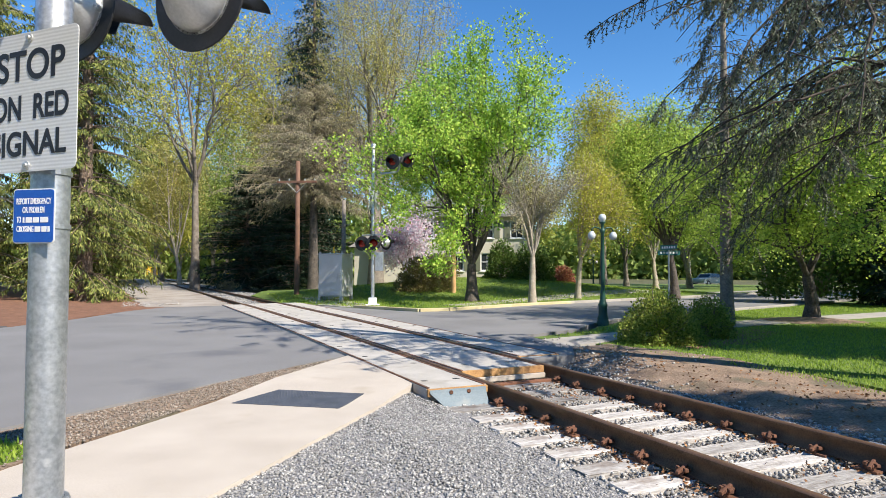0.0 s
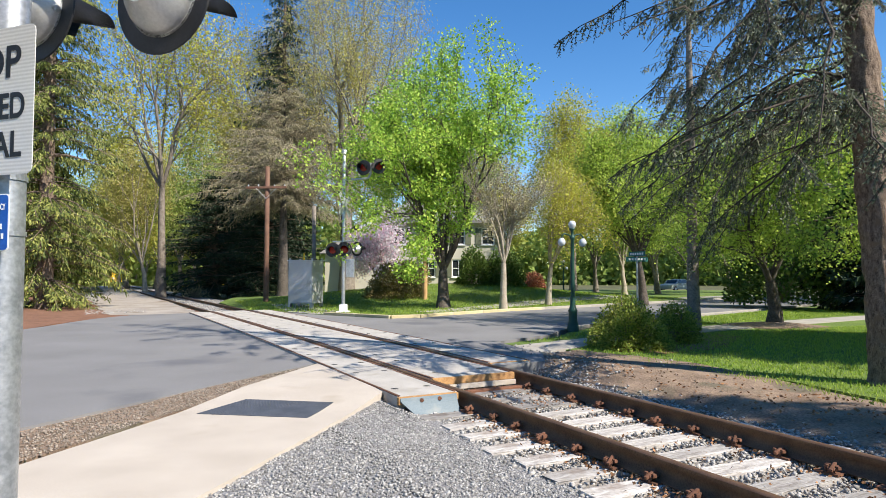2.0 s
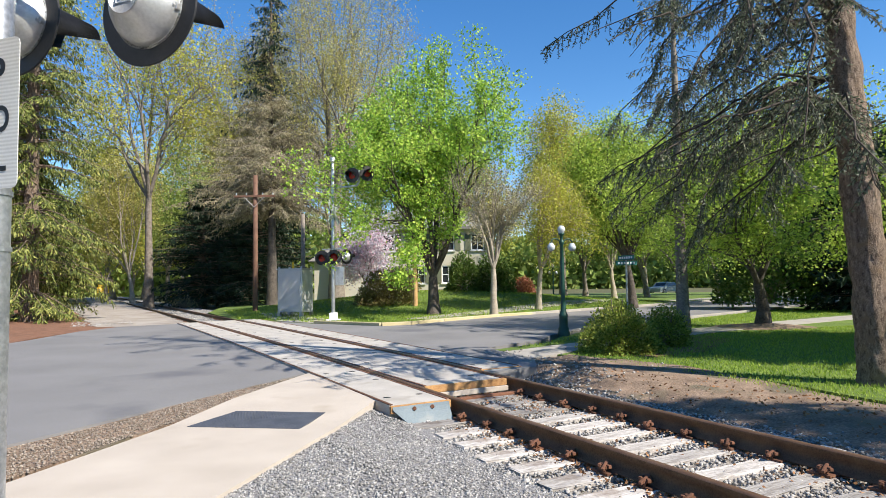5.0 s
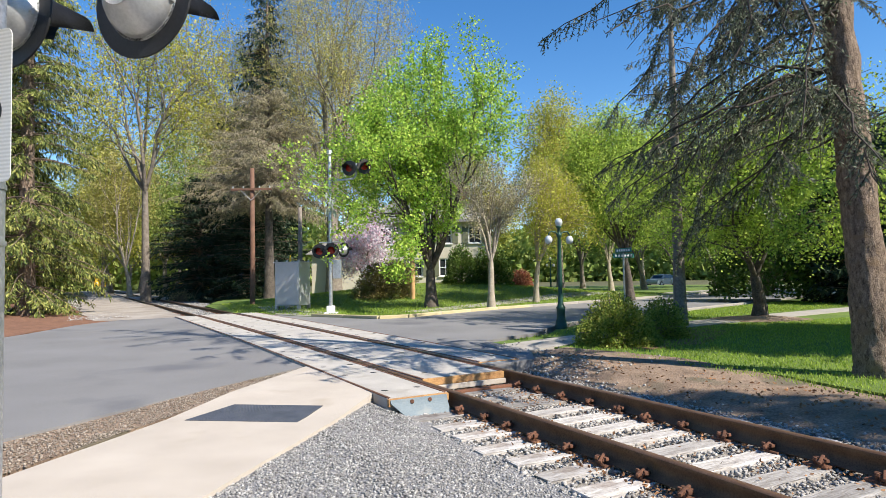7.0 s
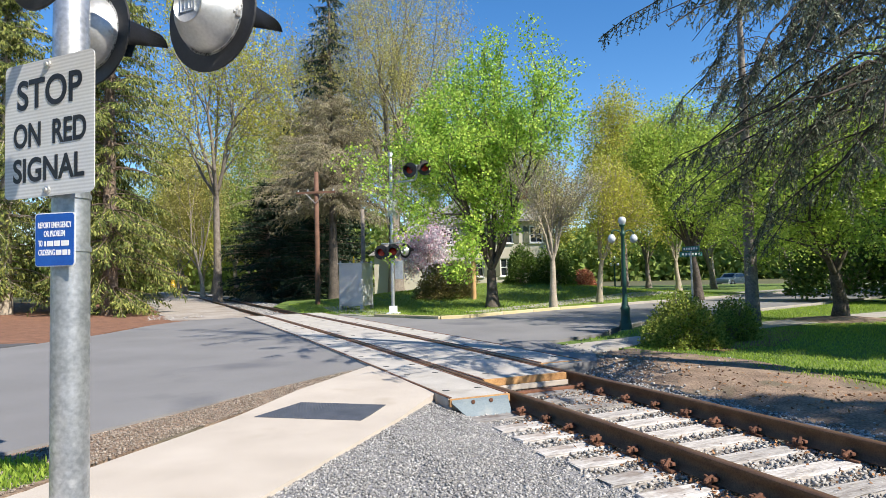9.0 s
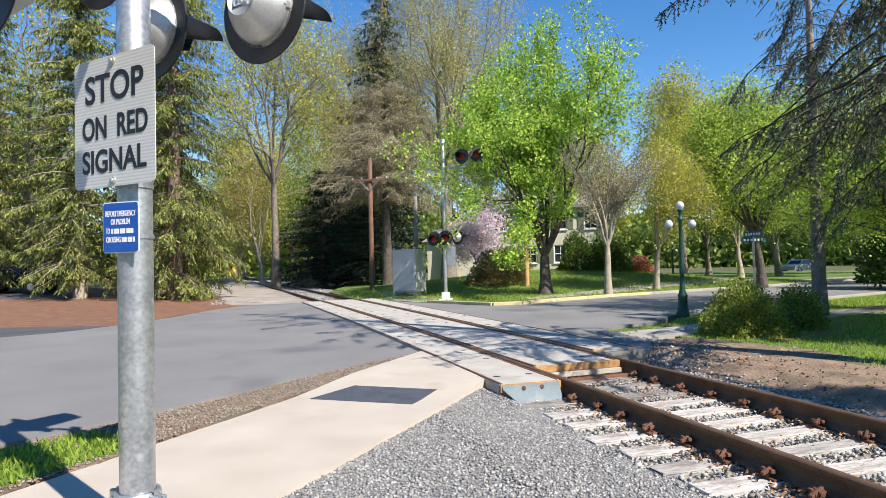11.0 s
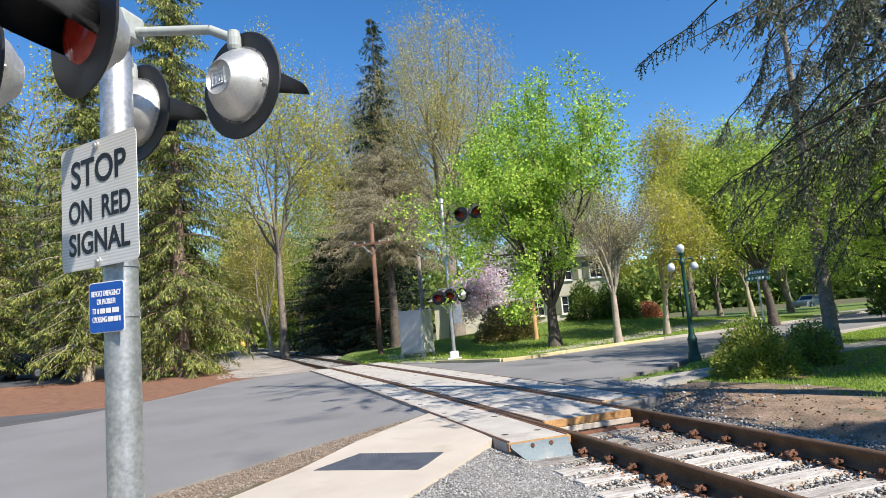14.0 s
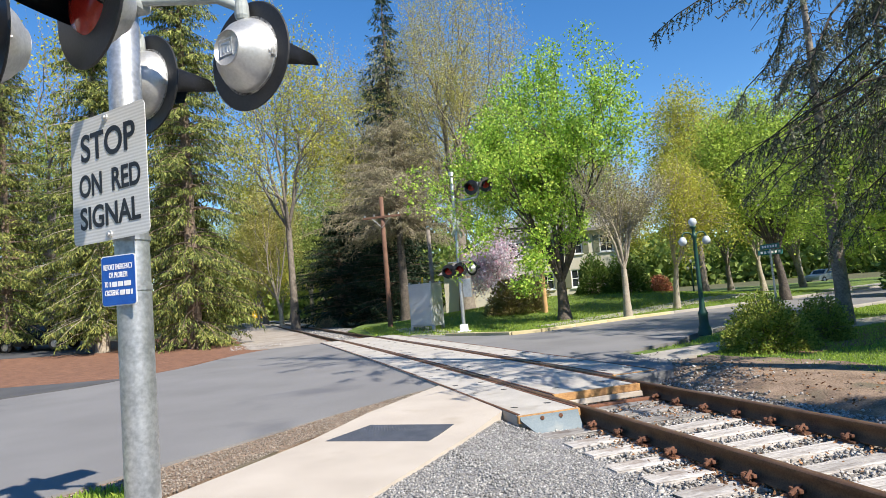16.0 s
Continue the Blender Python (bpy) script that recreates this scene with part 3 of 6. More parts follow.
ROAD = [(-2.2, 10.6), (-3.3, 7.8), (-3.85, 6.2), (-4.3, 5.0), (-6.2, 0.6), (-9.5, -5), (-30, -5), (-27, 8.6), (-15.6, 13.3), (-11.95, 14.4), (-12.1, 17.4), (-12.7, 20.6), (-12.5, 22.9), (-10.6, 24.6),
        (-9.3, 26.0), (-7.4, 25.0), (-5.34, 23.2), (-2.6, 21.4), (-1.6, 21.9), (-0.5, 23.5), (1.76, 26.3), (3.4, 27.9), (9.5, 34.0), (42, 68), (47, 64), (11.8, 27.4), (4.2, 19.9), (2.6, 17.0), (2.2, 15.7), (0.83, 13.95), (1.62, 11.9), (1.55, 10.9), (0.2, 9.75), (-0.75, 9.2)]
sheet("road", ROAD, lambda x, y: -0.032 + sag(y), M["asphalt"], "grey worn asphalt road across the railway", 2.0, 0.05, 0.2, "road", 3)
sheet("apron", [(-12.0, 14.45), (-15.6, 13.75), (-31, 9.2), (-31, 6.0), (-13.0, 11.5), (-12.2, 12.9)], -0.022, M["old_asphalt"], "darker old asphalt strip at the road's edge", 1.5, 0.08, 0.1, "road", 4)
def path_z(x, y):
    """The footpath climbs to the slabs."""
    return -0.10 + 0.065 * max(0.0, min(1.0, (y - 6.8) / 1.2))


PATH_L = [(-2.22, 10.3), (-2.58, 8.3), (-2.92, 6.45), (-3.26, 4.57), (-3.65, 2.5), (-4.25, 0), (-5.3, -4)]
PATH_R = [(-3.6, -4), (-2.5, 0), (-1.85, 2.4), (-1.49, 4.2), (-1.16, 5.9), (-0.78, 7.87)]
sheet("pavement", PATH_L + PATH_R, path_z, M["concrete"], "pale new concrete footpath up to the crossing", 0.6, 0.004, 0.2, "pavement", 5)


def gravel_z(x, y):
    d = rail_x(y) - 0.9 - x
    return -0.25 + 0.115 * max(0.0, min(1.0, d / 1.3)) + 0.085 * max(0.0, min(1.0, (y - 6.4) / 1.1)) * max(0.0, min(1.0, (d + 0.15) / 0.3))


sheet("gravel", [(-3.8, -4), (-2.6, 0), (-1.95, 2.4), (-1.6, 4.2), (-1.26, 5.9), (-0.9, 7.72), (0.1, 7.6)] + [tuple(track(y, -0.62).xy) for y in (7.0, 5.5, 4, 2, 0, -2, -4.5)], gravel_z, M["gravel_bed"],
      "grey crushed stone beside the track", 0.4, 0.02, 0.2, "gravel", 6)
sheet("ballast", strip(-0.95, 2.75, -5, 9.3, 1.0), -0.262, M["ballast_bed"], "stone ballast with brown leaf litter between the rails", 0.5, 0.06, 0.2, "ballast", 7)
sheet("ballast", strip(-2.6, 3.4, 25.9, 110, 4.0), -0.15, M["gravel_bed"], "stony grey ballast under the far track", 2.0, 0.2, 0.2, "ballast", 8)
sheet("verge", [(-2.25, 10.2), (-2.61, 8.3), (-2.95, 6.45), (-3.29, 4.57), (-3.68, 2.5), (-4.28, 0), (-5.4, -4), (-9.3, -4.8), (-6.1, 0.6), (-4.3, 5.0), (-3.85, 6.2), (-3.3, 7.8), (-2.6, 9.4)], lambda x, y: -0.095 + 0.04 * max(0.0, min(1.0, (y - 7.0) / 2.0)), M["dirt"],
      "brown dirt and small stones beside the footpath", 0.5, 0.05, 0.2, "verge", 9)


def dirt_z(x, y):
    """The dirt runs down to the ballast."""
    k = max(0.0, min(1.0, (x - rail_x(y) - 2.75) / 0.8))
    return -0.275 + 0.15 * k + 0.07 * max(0.0, min(1.0, (y - 8.6) / 2)) * (0.3 + 0.7 * k)


sheet("dirt", [tuple(track(y, 2.45).xy) for y in (-5, -2, 1, 4, 6, 8, 9.6)] + [(1.6, 11.8), (2.4, 12.65), (3.9, 10.95), (4.85, 9.05), (5.4, 7.5), (8.0, 5.4), (13, 2.0), (17, -5)], dirt_z, M["dirt"],
      "bare brown dirt with tree shade and stones", 0.6, 0.06, 0.2, "dirt", 10)
LAWN = [(2.45, 12.7), (3.95, 10.9), (4.9, 9.0), (5.45, 7.45), (8.05, 5.35), (13, 1.95), (34, -8), (70, 18), (47.5, 64), (12.0, 27.3), (4.4, 19.8), (2.8, 16.9), (2.4, 15.6), (0.9, 13.9)]
sheet("lawn", LAWN, -0.09, M["grass_soil"], "mown green lawn under the trees", 1.5, 0.08, 0.1, "lawn", 11, flat=False)
WALKWAY = [(1.5, 12.15), (2.9, 13.7), (7.0, 17.6), (14.0, 22.6), (32, 34), (31.4, 35), (13.5, 23.7), (6.4, 18.6), (2.3, 14.6), (1.0, 13.3)]
sheet("walkway", WALKWAY, -0.075, M["kerb"], "grey concrete walk across the lawn", 0.8, 0.01, 0.1, "walk", 12, flat=False)
BANK = [(-9.3, 26.3), (-7.4, 25.2), (-5.3, 23.4), (-2.6, 21.6), (-1.7, 22.1), (-0.65, 23.65), (1.6, 26.45), (3.3, 28.1), (9.3, 34.2), (40, 67), (10, 75), (-22, 62), (-13.5, 33)]
sheet("lawn", BANK, -0.05, M["grass_soil"], "mown green lawn rising to a low bank before the house", 1.5, 0.05, 0.1, "lawn", 13, flat=False)
sheet("pavement", [(-7.3, 25.15), (-5.3, 23.45), (-2.6, 21.7), (-3.6, 23.4), (-5.6, 26.2), (-8.6, 31.5), (-10, 31)], -0.035, M["kerb"], "grey gravel and concrete pad below the signal mast", 1.0, 0.04, 0.1, "pavement", 14, flat=False)
sheet("pavement", [(-1.3, 24.9), (0.6, 27.6), (3.0, 30.2), (9, 36.4), (40, 69), (39.2, 69.8), (8, 37.3), (2, 31), (-0.5, 28.2), (-2.2, 25.4)], -0.02, M["kerb"], "grey concrete footpath along the street", 1.0, 0.02, 0.1, "pavement", 15, flat=False)
sheet("mulch", [(-12.7, 22.9), (-12.9, 20.6), (-12.3, 17.4), (-12.15, 14.7), (-15.8, 13.7), (-31, 9.2), (-46, 20), (-36, 40), (-22, 35), (-17, 27.5)], -0.06, M["mulch"], "reddish-brown mulch and needles below the spruces", 1.2, 0.15, 0.15, "mulch", 16, flat=False)
sheet("gravel", [(-10.7, 24.7), (-12.6, 23.0), (-13.5, 23.0), (-17, 27.7), (-24, 39), (-45, 75), (-43.5, 77), (-24, 45)], -0.05, M["dust"], "dusty grey-brown track beside the railway", 1.2, 0.12, 0.15, "gravel", 17, flat=False)
sheet("car_park", [(-24, 26), (-40, 18), (-62, 28), (-50, 50)], -0.03, M["old_asphalt"], "dark asphalt parking ground beyond the spruces", 2.0, 0.1, 0.1, "car park", 18, flat=False)


def kerb_line(pts, mats, label, z=0.005):
    """Kerb stones end to end."""
    for i, (a, b) in enumerate(zip(pts, pts[1:])):
        a, b = Vector((*a, 0)), Vector((*b, 0))
        n = max(1, round((b - a).length / 1.6))
        for k in range(n):
            p, q = a.lerp(b, k / n), a.lerp(b, (k + 1) / n)
            m = Matrix.Translation((p + q) / 2 + Vector((0, 0, z))) @ Matrix.Rotation(math.atan2(q.y - p.y, q.x - p.x), 4, "Z")
            ob = part("kerb", boxed(((q - p).length - 0.012, 0.16, 0.26), Matrix(), 0.02), M[mats[i]], None)
            ob.matrix_world = m
            tagged(ob, label[mats[i]], "kerb", kind="structure")


KERB_WORDS = {"kerb_yellow": "kerb stone with worn yellow paint", "kerb": "plain grey concrete kerb stone"}
kerb_line([(-5.34, 23.3), (-2.6, 21.5), (-1.65, 22.0), (-0.55, 23.55), (1.7, 26.35), (3.35, 27.95), (9.4, 34.05), (20, 45)], ["kerb_yellow"] * 5 + ["kerb"] * 2, KERB_WORDS, -0.055)
kerb_line([(3.2, 18.0), (4.25, 19.9), (11.85, 27.4), (24, 40)], ["kerb"] * 3, KERB_WORDS, -0.135)


# ---- the railway ----
def rail(off, label):
    """One rail: foot, web and head swept along the line."""
    side = [(0.07, -0.175), (0.07, -0.163), (0.012, -0.145), (0.009, -0.06), (0.036, -0.035), (0.037, -0.006), (0.028, 0.004)]
    prof = side + [(-x, z) for x, z in reversed(side)]
    ys = list(np.arange(-7, 30, 0.6)) + list(np.arange(30, 116, 3.0))
    v, f, k = [], [], len(prof)
    for y in ys:
        c, (d, n) = track(y, off), rail_dir(y)
        v += [tuple(c + n * a + Vector((0, 0, z))) for a, z in prof]
    for i in range(len(ys) - 1):
        for j in range(k):
            jn = (j + 1) % k
            f.append((i * k + j, i * k + jn, (i + 1) * k + jn, (i + 1) * k + j))
    ob = thing("rail", pose(0, 0, 0), label, "rail", "rails of the track")
    mesh_np("web_and_foot", np.array(v), np.array([q for i, q in enumerate(f) if i % k not in (5, 6, 7)]), M["rail"], ob)
    mesh_np("rail_head", np.array(v), np.array([q for i, q in enumerate(f) if i % k in (5, 6, 7)]), M["rail_top"], ob, False, "worn brown running surface")


rail(0.0, "brown rusted steel rail with a worn head")
rail(1.52, "brown rusted steel rail beside the dirt bank")


def crossing_panels():
    """Concrete crossing slabs between and outside the rails, timber-edged, with dark lifting holes."""
    bands = [(-0.88, -0.075, 7.90, 24.6, "crossing_slab", 2.45), (0.065, 1.42, 8.75, 25.0, "crossing_slab", 2.45), (1.62, 2.42, 9.6, 25.2, "crossing_slab", 2.45)]
    for a, b, y0, y1, name, ln in bands:
        n = round((y1 - y0) / (ln * 0.86))
        for i in range(n):
            ya, yb = y0 + (y1 - y0) * i / n, y0 + (y1 - y0) * (i + 1) / n - 0.012
            mid = track((ya + yb) / 2, 0)
            corners = []
            for y in np.linspace(ya, yb, 4):
                corners.append((track(y, a), track(y, b)))
            bm = bmesh.new()
            top = [[bm.verts.new(p) for p in pr] for pr in corners]
            fs = [bm.faces.new((top[k][0], top[k][1], top[k + 1][1], top[k + 1][0])) for k in range(3)]
            ext = bmesh.ops.extrude_face_region(bm, geom=fs)
            for g in ext["geom"]:
                if isinstance(g, bmesh.types.BMVert):
                    g.co.z -= 0.16
            bmesh.ops.recalc_face_normals(bm, faces=bm.faces)
            ob = part(name, bm, M["panel"], None)
            tagged(ob, "pale concrete crossing slab set level with the rails", "crossing slab", "slabs of the crossing")
            d, nn = rail_dir((ya + yb) / 2)
            for u in (0.2, 0.8):
                for w in (0.22, 0.78):
                    y = ya + (yb - ya) * u
                    o = a + (b - a) * w
                    c = track(y, o)
                    h = part("lifting_hole", turned([(0.0, 0.0045), (0.045, 0.0045), (0.05, 0.0)], 10, Matrix.Translation(c) @ Matrix.Diagonal((1.0, 0.6, 1, 1))), M["black"], ob)
            for o, wd in ((a, 0.05), (b, -0.05)):
                p, q = track(ya, o + wd / 2), track(yb, o + wd / 2)
                m = Matrix.Translation((p + q) / 2 + Vector((0, 0, -0.05))) @ Matrix.Rotation(math.atan2(q.y - p.y, q.x - p.x), 4, "Z")
                part("edge_strip", boxed(((q - p).length, 0.045, 0.11), m, 0.006), M["rust"], ob, "rusty steel edge strip")
    # timber and sill at the slab ends
    for a, b, y, mt, z, hgt, back, lab in ((0.065, 1.42, 8.75, "timber_edge", -0.045, 0.10, 0.06, "orange-brown timber beam at the slab's end"), (0.08, 1.40, 8.68, "concrete", -0.125, 0.07, 0.05, "pale concrete sill under the timber"),
                                           (0.08, 1.42, 8.56, "rust", -0.19, 0.07, 0.10, "rusty steel sill before the slab"), (-0.88, -0.075, 7.90, "timber_edge", -0.05, 0.09, 0.05, "timber end of the outer slab"),
                                           (1.62, 2.42, 9.6, "timber_edge", -0.05, 0.09, 0.05, "timber end of the outer slab")):
        p, q = track(y, a), track(y, b)
        d = rail_dir(y)[0]
        m = Matrix.Translation((p + q) / 2 - d * back * 0.55 + Vector((0, 0, z))) @ Matrix.Rotation(math.atan2(q.y - p.y, q.x - p.x), 4, "Z")
        ob = part("end_beam", boxed(((q - p).length, back, hgt), m, 0.008), M[mt], None)
        tagged(ob, lab, "beam")
    # bent steel ramps
    for a, b, y in ((-0.86, -0.11, 7.85), (1.66, 2.40, 9.55)):
        d, n = rail_dir(y)
        bm = bmesh.new()
        prof = [(0.0, -0.014), (0.012, -0.05), (0.035, -0.10), (0.07, -0.16), (0.12, -0.23)]
        rows = []
        for s, z in prof:
            shrink = 0.30 * max(0.0, -z - 0.05) / 0.18
            rows.append([bm.verts.new(track(y, o) - d * s + Vector((0, 0, z))) for o in np.linspace(a + shrink * 0.6, b - 0.02 * s, 5)])
        fs = [bm.faces.new((r0[i], r0[i + 1], r1[i + 1], r1[i])) for r0, r1 in zip(rows, rows[1:]) for i in range(4)]
        ext = bmesh.ops.extrude_face_region(bm, geom=fs)
        for g in ext["geom"]:
            if isinstance(g, bmesh.types.BMVert):
                g.co -= Vector((0, 0, 0.012)) - d * 0.008
        bmesh.ops.recalc_face_normals(bm, faces=bm.faces)
        ob = part("ramp_plate", bm, M["steel_plate"], None)
        tagged(ob, "blue-grey steel deflector plate bolted to the slab's end", "steel plate", "deflector plates")
        for w in (0.36, 0.68):
            o = a + (b - a) * w
            c = track(y, o) - d * 0.022 + Vector((0, 0, -0.052))
            part("bolt", turned([(0.0, 0.012), (0.022, 0.012), (0.026, 0.0)], 8, Matrix.Translation(c) @ Matrix.Rotation(radians(75), 4, "X")), M["rust"], ob)


crossing_panels()


def rail_clip_mesh():
    """A rail anchor: a bent rusty bar with a spike head."""
    bm = bmesh.new()
    box(bm, (0.11, 0.05, 0.035), pose(0, 0, 0.03, 0, 8, 10), 0.008)
    lathe(bm, [(0.0, 0.055), (0.022, 0.05), (0.024, 0.03), (0.013, 0.026), (0.013, 0.0)], 7, pose(0.045, 0.035, 0.0, 5, -6, 0))
    lathe(bm, [(0.0, 0.06), (0.020, 0.055), (0.022, 0.036), (0.013, 0.03), (0.013, 0.0)], 7, pose(0.03, -0.045, 0.0, -6, -10, 0))
    box(bm, (0.03, 0.16, 0.028), pose(0.0, 0.0, 0.045, 4, 0, -18), 0.006)
    box(bm, (0.15, 0.026, 0.026), pose(0.03, 0.02, 0.05, 0, 12, 24), 0.006)
    me = bpy.data.meshes.new("rail_clip")
    bm.to_mesh(me); bm.free()
    me.materials.append(M["rust"])
    return me


def ties():
    clip = rail_clip_mesh()
    bmp = boxed((0.36, 0.19, 0.02), Matrix(), 0.004)
    plate = bpy.data.meshes.new("tie_plate"); bmp.to_mesh(plate); bmp.free(); plate.materials.append(M["rust"])
    rng = random.Random(4)
    shapes = []
    for k in range(5):
        bm = boxed((3.02, 0.225, 0.16), Matrix(), 0.012)
        bmesh.ops.subdivide_edges(bm, edges=[e for e in bm.edges if e.calc_length() > 1], cuts=9)
        for v in bm.verts:
            v.co += Vector((rng.uniform(-0.012, 0.012), rng.uniform(-0.008, 0.008), rng.uniform(-0.007, 0.003)))
        me = bpy.data.meshes.new("tie"); bm.to_mesh(me); bm.free(); me.materials.append(M["tie"])
        shapes.append(me)
    ys = [7.12 - 0.407 * i for i in range(29)] + [7.12 + 0.43 * i for i in (1, 2, 3)] + [26.5 + 0.44 * i for i in range(70)]
    for i, y in enumerate(ys):
        d, n = rail_dir(y)
        c = track(y, 0.76) + Vector((0, 0, -0.262 if y < 20 else -0.265))
        ob = new("tie", rng.choice(shapes))
        ob.matrix_world = Matrix.Translation(c + n * rng.uniform(-0.05, 0.05)) @ Matrix.Rotation(math.atan2(n.y, n.x) + rng.uniform(-0.02, 0.02), 4, "Z")
        tagged(ob, "weathered grey wooden railway tie in stone ballast", "railway tie", "ties of the track")
        if y > 30:
            continue
        for off in (0.0, 1.52):
            for nm, me, dx, turn in (("tie_plate", plate, 0.0, 0), ("rail_clip", clip, -0.12, math.pi), ("rail_clip", clip, 0.12, 0)):
                ch = new(nm, me)
                ch.parent = ob
                ch.matrix_parent_inverse = Matrix()
                ch.matrix_basis = Matrix.Translation((off - 0.76 + dx, rng.uniform(-0.03, 0.03) if dx else 0, 0.089 if not dx else 0.094)) @ Matrix.Rotation(turn + (rng.uniform(-0.3, 0.3) if dx else 0), 4, "Z")


ties()


def stones(name, label, pts, sizes, mat, seed):
    """Angular stones, one mesh."""
    rng = np.random.default_rng(seed)
    n = len(pts)
    o = np.array([(1, 0, 0), (-1, 0, 0), (0, 1, 0), (0, -1, 0), (0, 0, 0.8), (0, 0, -0.8)], dtype=float)
    f0 = np.array([(0, 2, 4), (2, 1, 4), (1, 3, 4), (3, 0, 4), (2, 0, 5), (1, 2, 5), (3, 1, 5), (0, 3, 5)])
    v = o[None] * rng.uniform(0.55, 1.25, (n, 6, 1)) + rng.normal(0, 0.12, (n, 6, 3))
    q = np.linalg.qr(rng.normal(size=(n, 3, 3)))[0]
    v = np.einsum("nij,nkj->nki", q, v) * np.array([1, 1, 0.75])
    v = v * sizes[:, None, None] + pts[:, None, :]
    f = (f0[None] + (np.arange(n) * 6)[:, None, None]).reshape(-1, 3)
    ob = mesh_np(name, v.reshape(-1, 3), f, M[mat])
    return tagged(ob, label, "stones", kind="stuff")


def in_poly(x, y, poly):
    c = np.zeros(len(x), dtype=bool)
    for i in range(len(poly)):
        (x1, y1), (x2, y2) = poly[i], poly[i - 1]
        if y1 == y2:
            continue
        c ^= ((y1 > y) != (y2 > y)) & (x < (x2 - x1) * (y - y1) / (y2 - y1) + x1)
    return c


def scatter_stones():
    rng = np.random.default_rng(5)
    GR = [(-2.5, 0), (-1.87, 2.4), (-1.51, 4.2), (-1.18, 5.9), (-0.83, 7.8), (0.0, 7.5), (0.6, 5.9), (1.4, 4.6), (2.2, 3.0), (3.2, 1.0), (3, 0)]
    x, y = rng.uniform(-2.4, 3.4, 90000), rng.uniform(1.6, 7.8, 90000)
    keep = in_poly(x, y, GR)
    x, y = x[keep][:26000], y[keep][:26000]
    z = np.array([gravel_z(a, b) for a, b in zip(x, y)])
    stones("gravel_stones", "small grey crushed stones", np.stack([x, y, z + 0.004], 1), rng.uniform(0.009, 0.021, len(x)), "stone", 6)
    n = 27000
    y = rng.uniform(0.5, 9.0, n); o = rng.uniform(-0.8, 2.6, n)
    p = np.array([track(a, b)[:] for a, b in zip(y, o)])
    p[:, 2] = -0.262 + rng.uniform(-0.012, 0.03, n)
    stones("ballast_stones", "pale angular ballast stones between the ties", p, rng.uniform(0.014, 0.032, n), "ballast_stone", 7)
    n = 5200
    y = rng.uniform(1, 11.5, n); o = rng.uniform(1.75, 2.35, n) + rng.exponential(0.10, n) * np.where(y > 8.3, 4.0, 1.0)
    p = np.array([track(a, b)[:] for a, b in zip(y, o)])
    p[:, 2] = np.maximum([dirt_z(a, b) for a, b in p[:, :2]], -0.275) + 0.005
    stones("bank_stones", "loose pale stones along the dirt bank", p, rng.uniform(0.012, 0.04, n), "ballast_stone", 8)
    n = 8000
    y = rng.uniform(25.5, 60, n); o = rng.uniform(-4.5, 3.2, n)
    p = np.array([track(a, b)[:] for a, b in zip(y, o)])
    p[:, 2] = np.where(o < -2.3, -0.045, -0.14)
    stones("ballast_stones", "pale ballast stones of the far track", p, rng.uniform(0.03, 0.06, n), "ballast_stone", 9)
    V = [(-2.28, 10.0), (-2.62, 8.3), (-2.96, 6.45), (-3.3, 4.57), (-3.7, 2.5), (-5.2, 2.5), (-4.25, 5.0), (-3.8, 6.2), (-3.25, 7.8), (-2.6, 9.3)]
    x, y = rng.uniform(-5, -2.3, 30000), rng.uniform(2.5, 10.3, 30000)
    keep = in_poly(x, y, V)
    x, y = x[keep][:7500], y[keep][:7500]
    stones("verge_stones", "small brown and grey stones of the verge", np.stack([x, y, -0.088 + 0.04 * np.clip((y - 7.0) / 2.0, 0, 1)], 1), rng.uniform(0.007, 0.02, len(x)), "verge_stone", 10)


scatter_stones()


def litter():
    """Dead leaves lying along the rails."""
    rng = np.random.default_rng(8)
    n = 2200
    y = rng.uniform(1.0, 9.2, n)
    o = np.where(rng.random(n) < 0.6, rng.normal(-0.16, 0.10, n), np.where(rng.random(n) < 0.6, rng.normal(1.35, 0.10, n), rng.uniform(0.1, 1.4, n)))
    o = np.where(y > 7.4, rng.uniform(0.1, 1.45, n), o)
    p = np.array([track(a, b)[:] for a, b in zip(y, o)])
    p[:, 2] = -0.235 + rng.uniform(0, 0.035, n)
    v, f = leaf_quads(rng, p, 0.036, 0.022, np.stack([rng.normal(size=n), rng.normal(size=n), np.full(n, 0.15)], 1), 0.3)
    tagged(mesh_np("leaf_litter", v, f, M["dry_leaf"]), "dry brown leaves gathered along the rails", "leaves", kind="stuff")
    # fallen needles and leaves on the dirt bank
    n = 5000
    x, y = rng.uniform(1.0, 9.0, n), rng.uniform(1.0, 11.8, n)
    keep = in_poly(x, y, [(2.3, 11.8), (1.6, 11.6)] + [tuple(track(b, 2.7).xy) for b in (9.4, 7.0, 5.0, 3.0, 1.0)] + [(8.6, 4.8), (5.4, 7.4), (4.2, 9.2), (3.1, 10.3)])
    x, y = x[keep], y[keep]
    z = [dirt_z(a, b) + 0.01 for a, b in zip(x, y)]
    n = len(x)
    v, f = leaf_quads(rng, np.stack([x, y, np.array(z)], 1), 0.05, 0.028, np.stack([rng.normal(size=n), rng.normal(size=n), np.full(n, 0.2)], 1), 0.3)
    tagged(mesh_np("leaf_litter", v, f, M["dry_leaf"]), "fallen brown leaves strewn over the dirt bank", "leaves", kind="stuff")


litter()


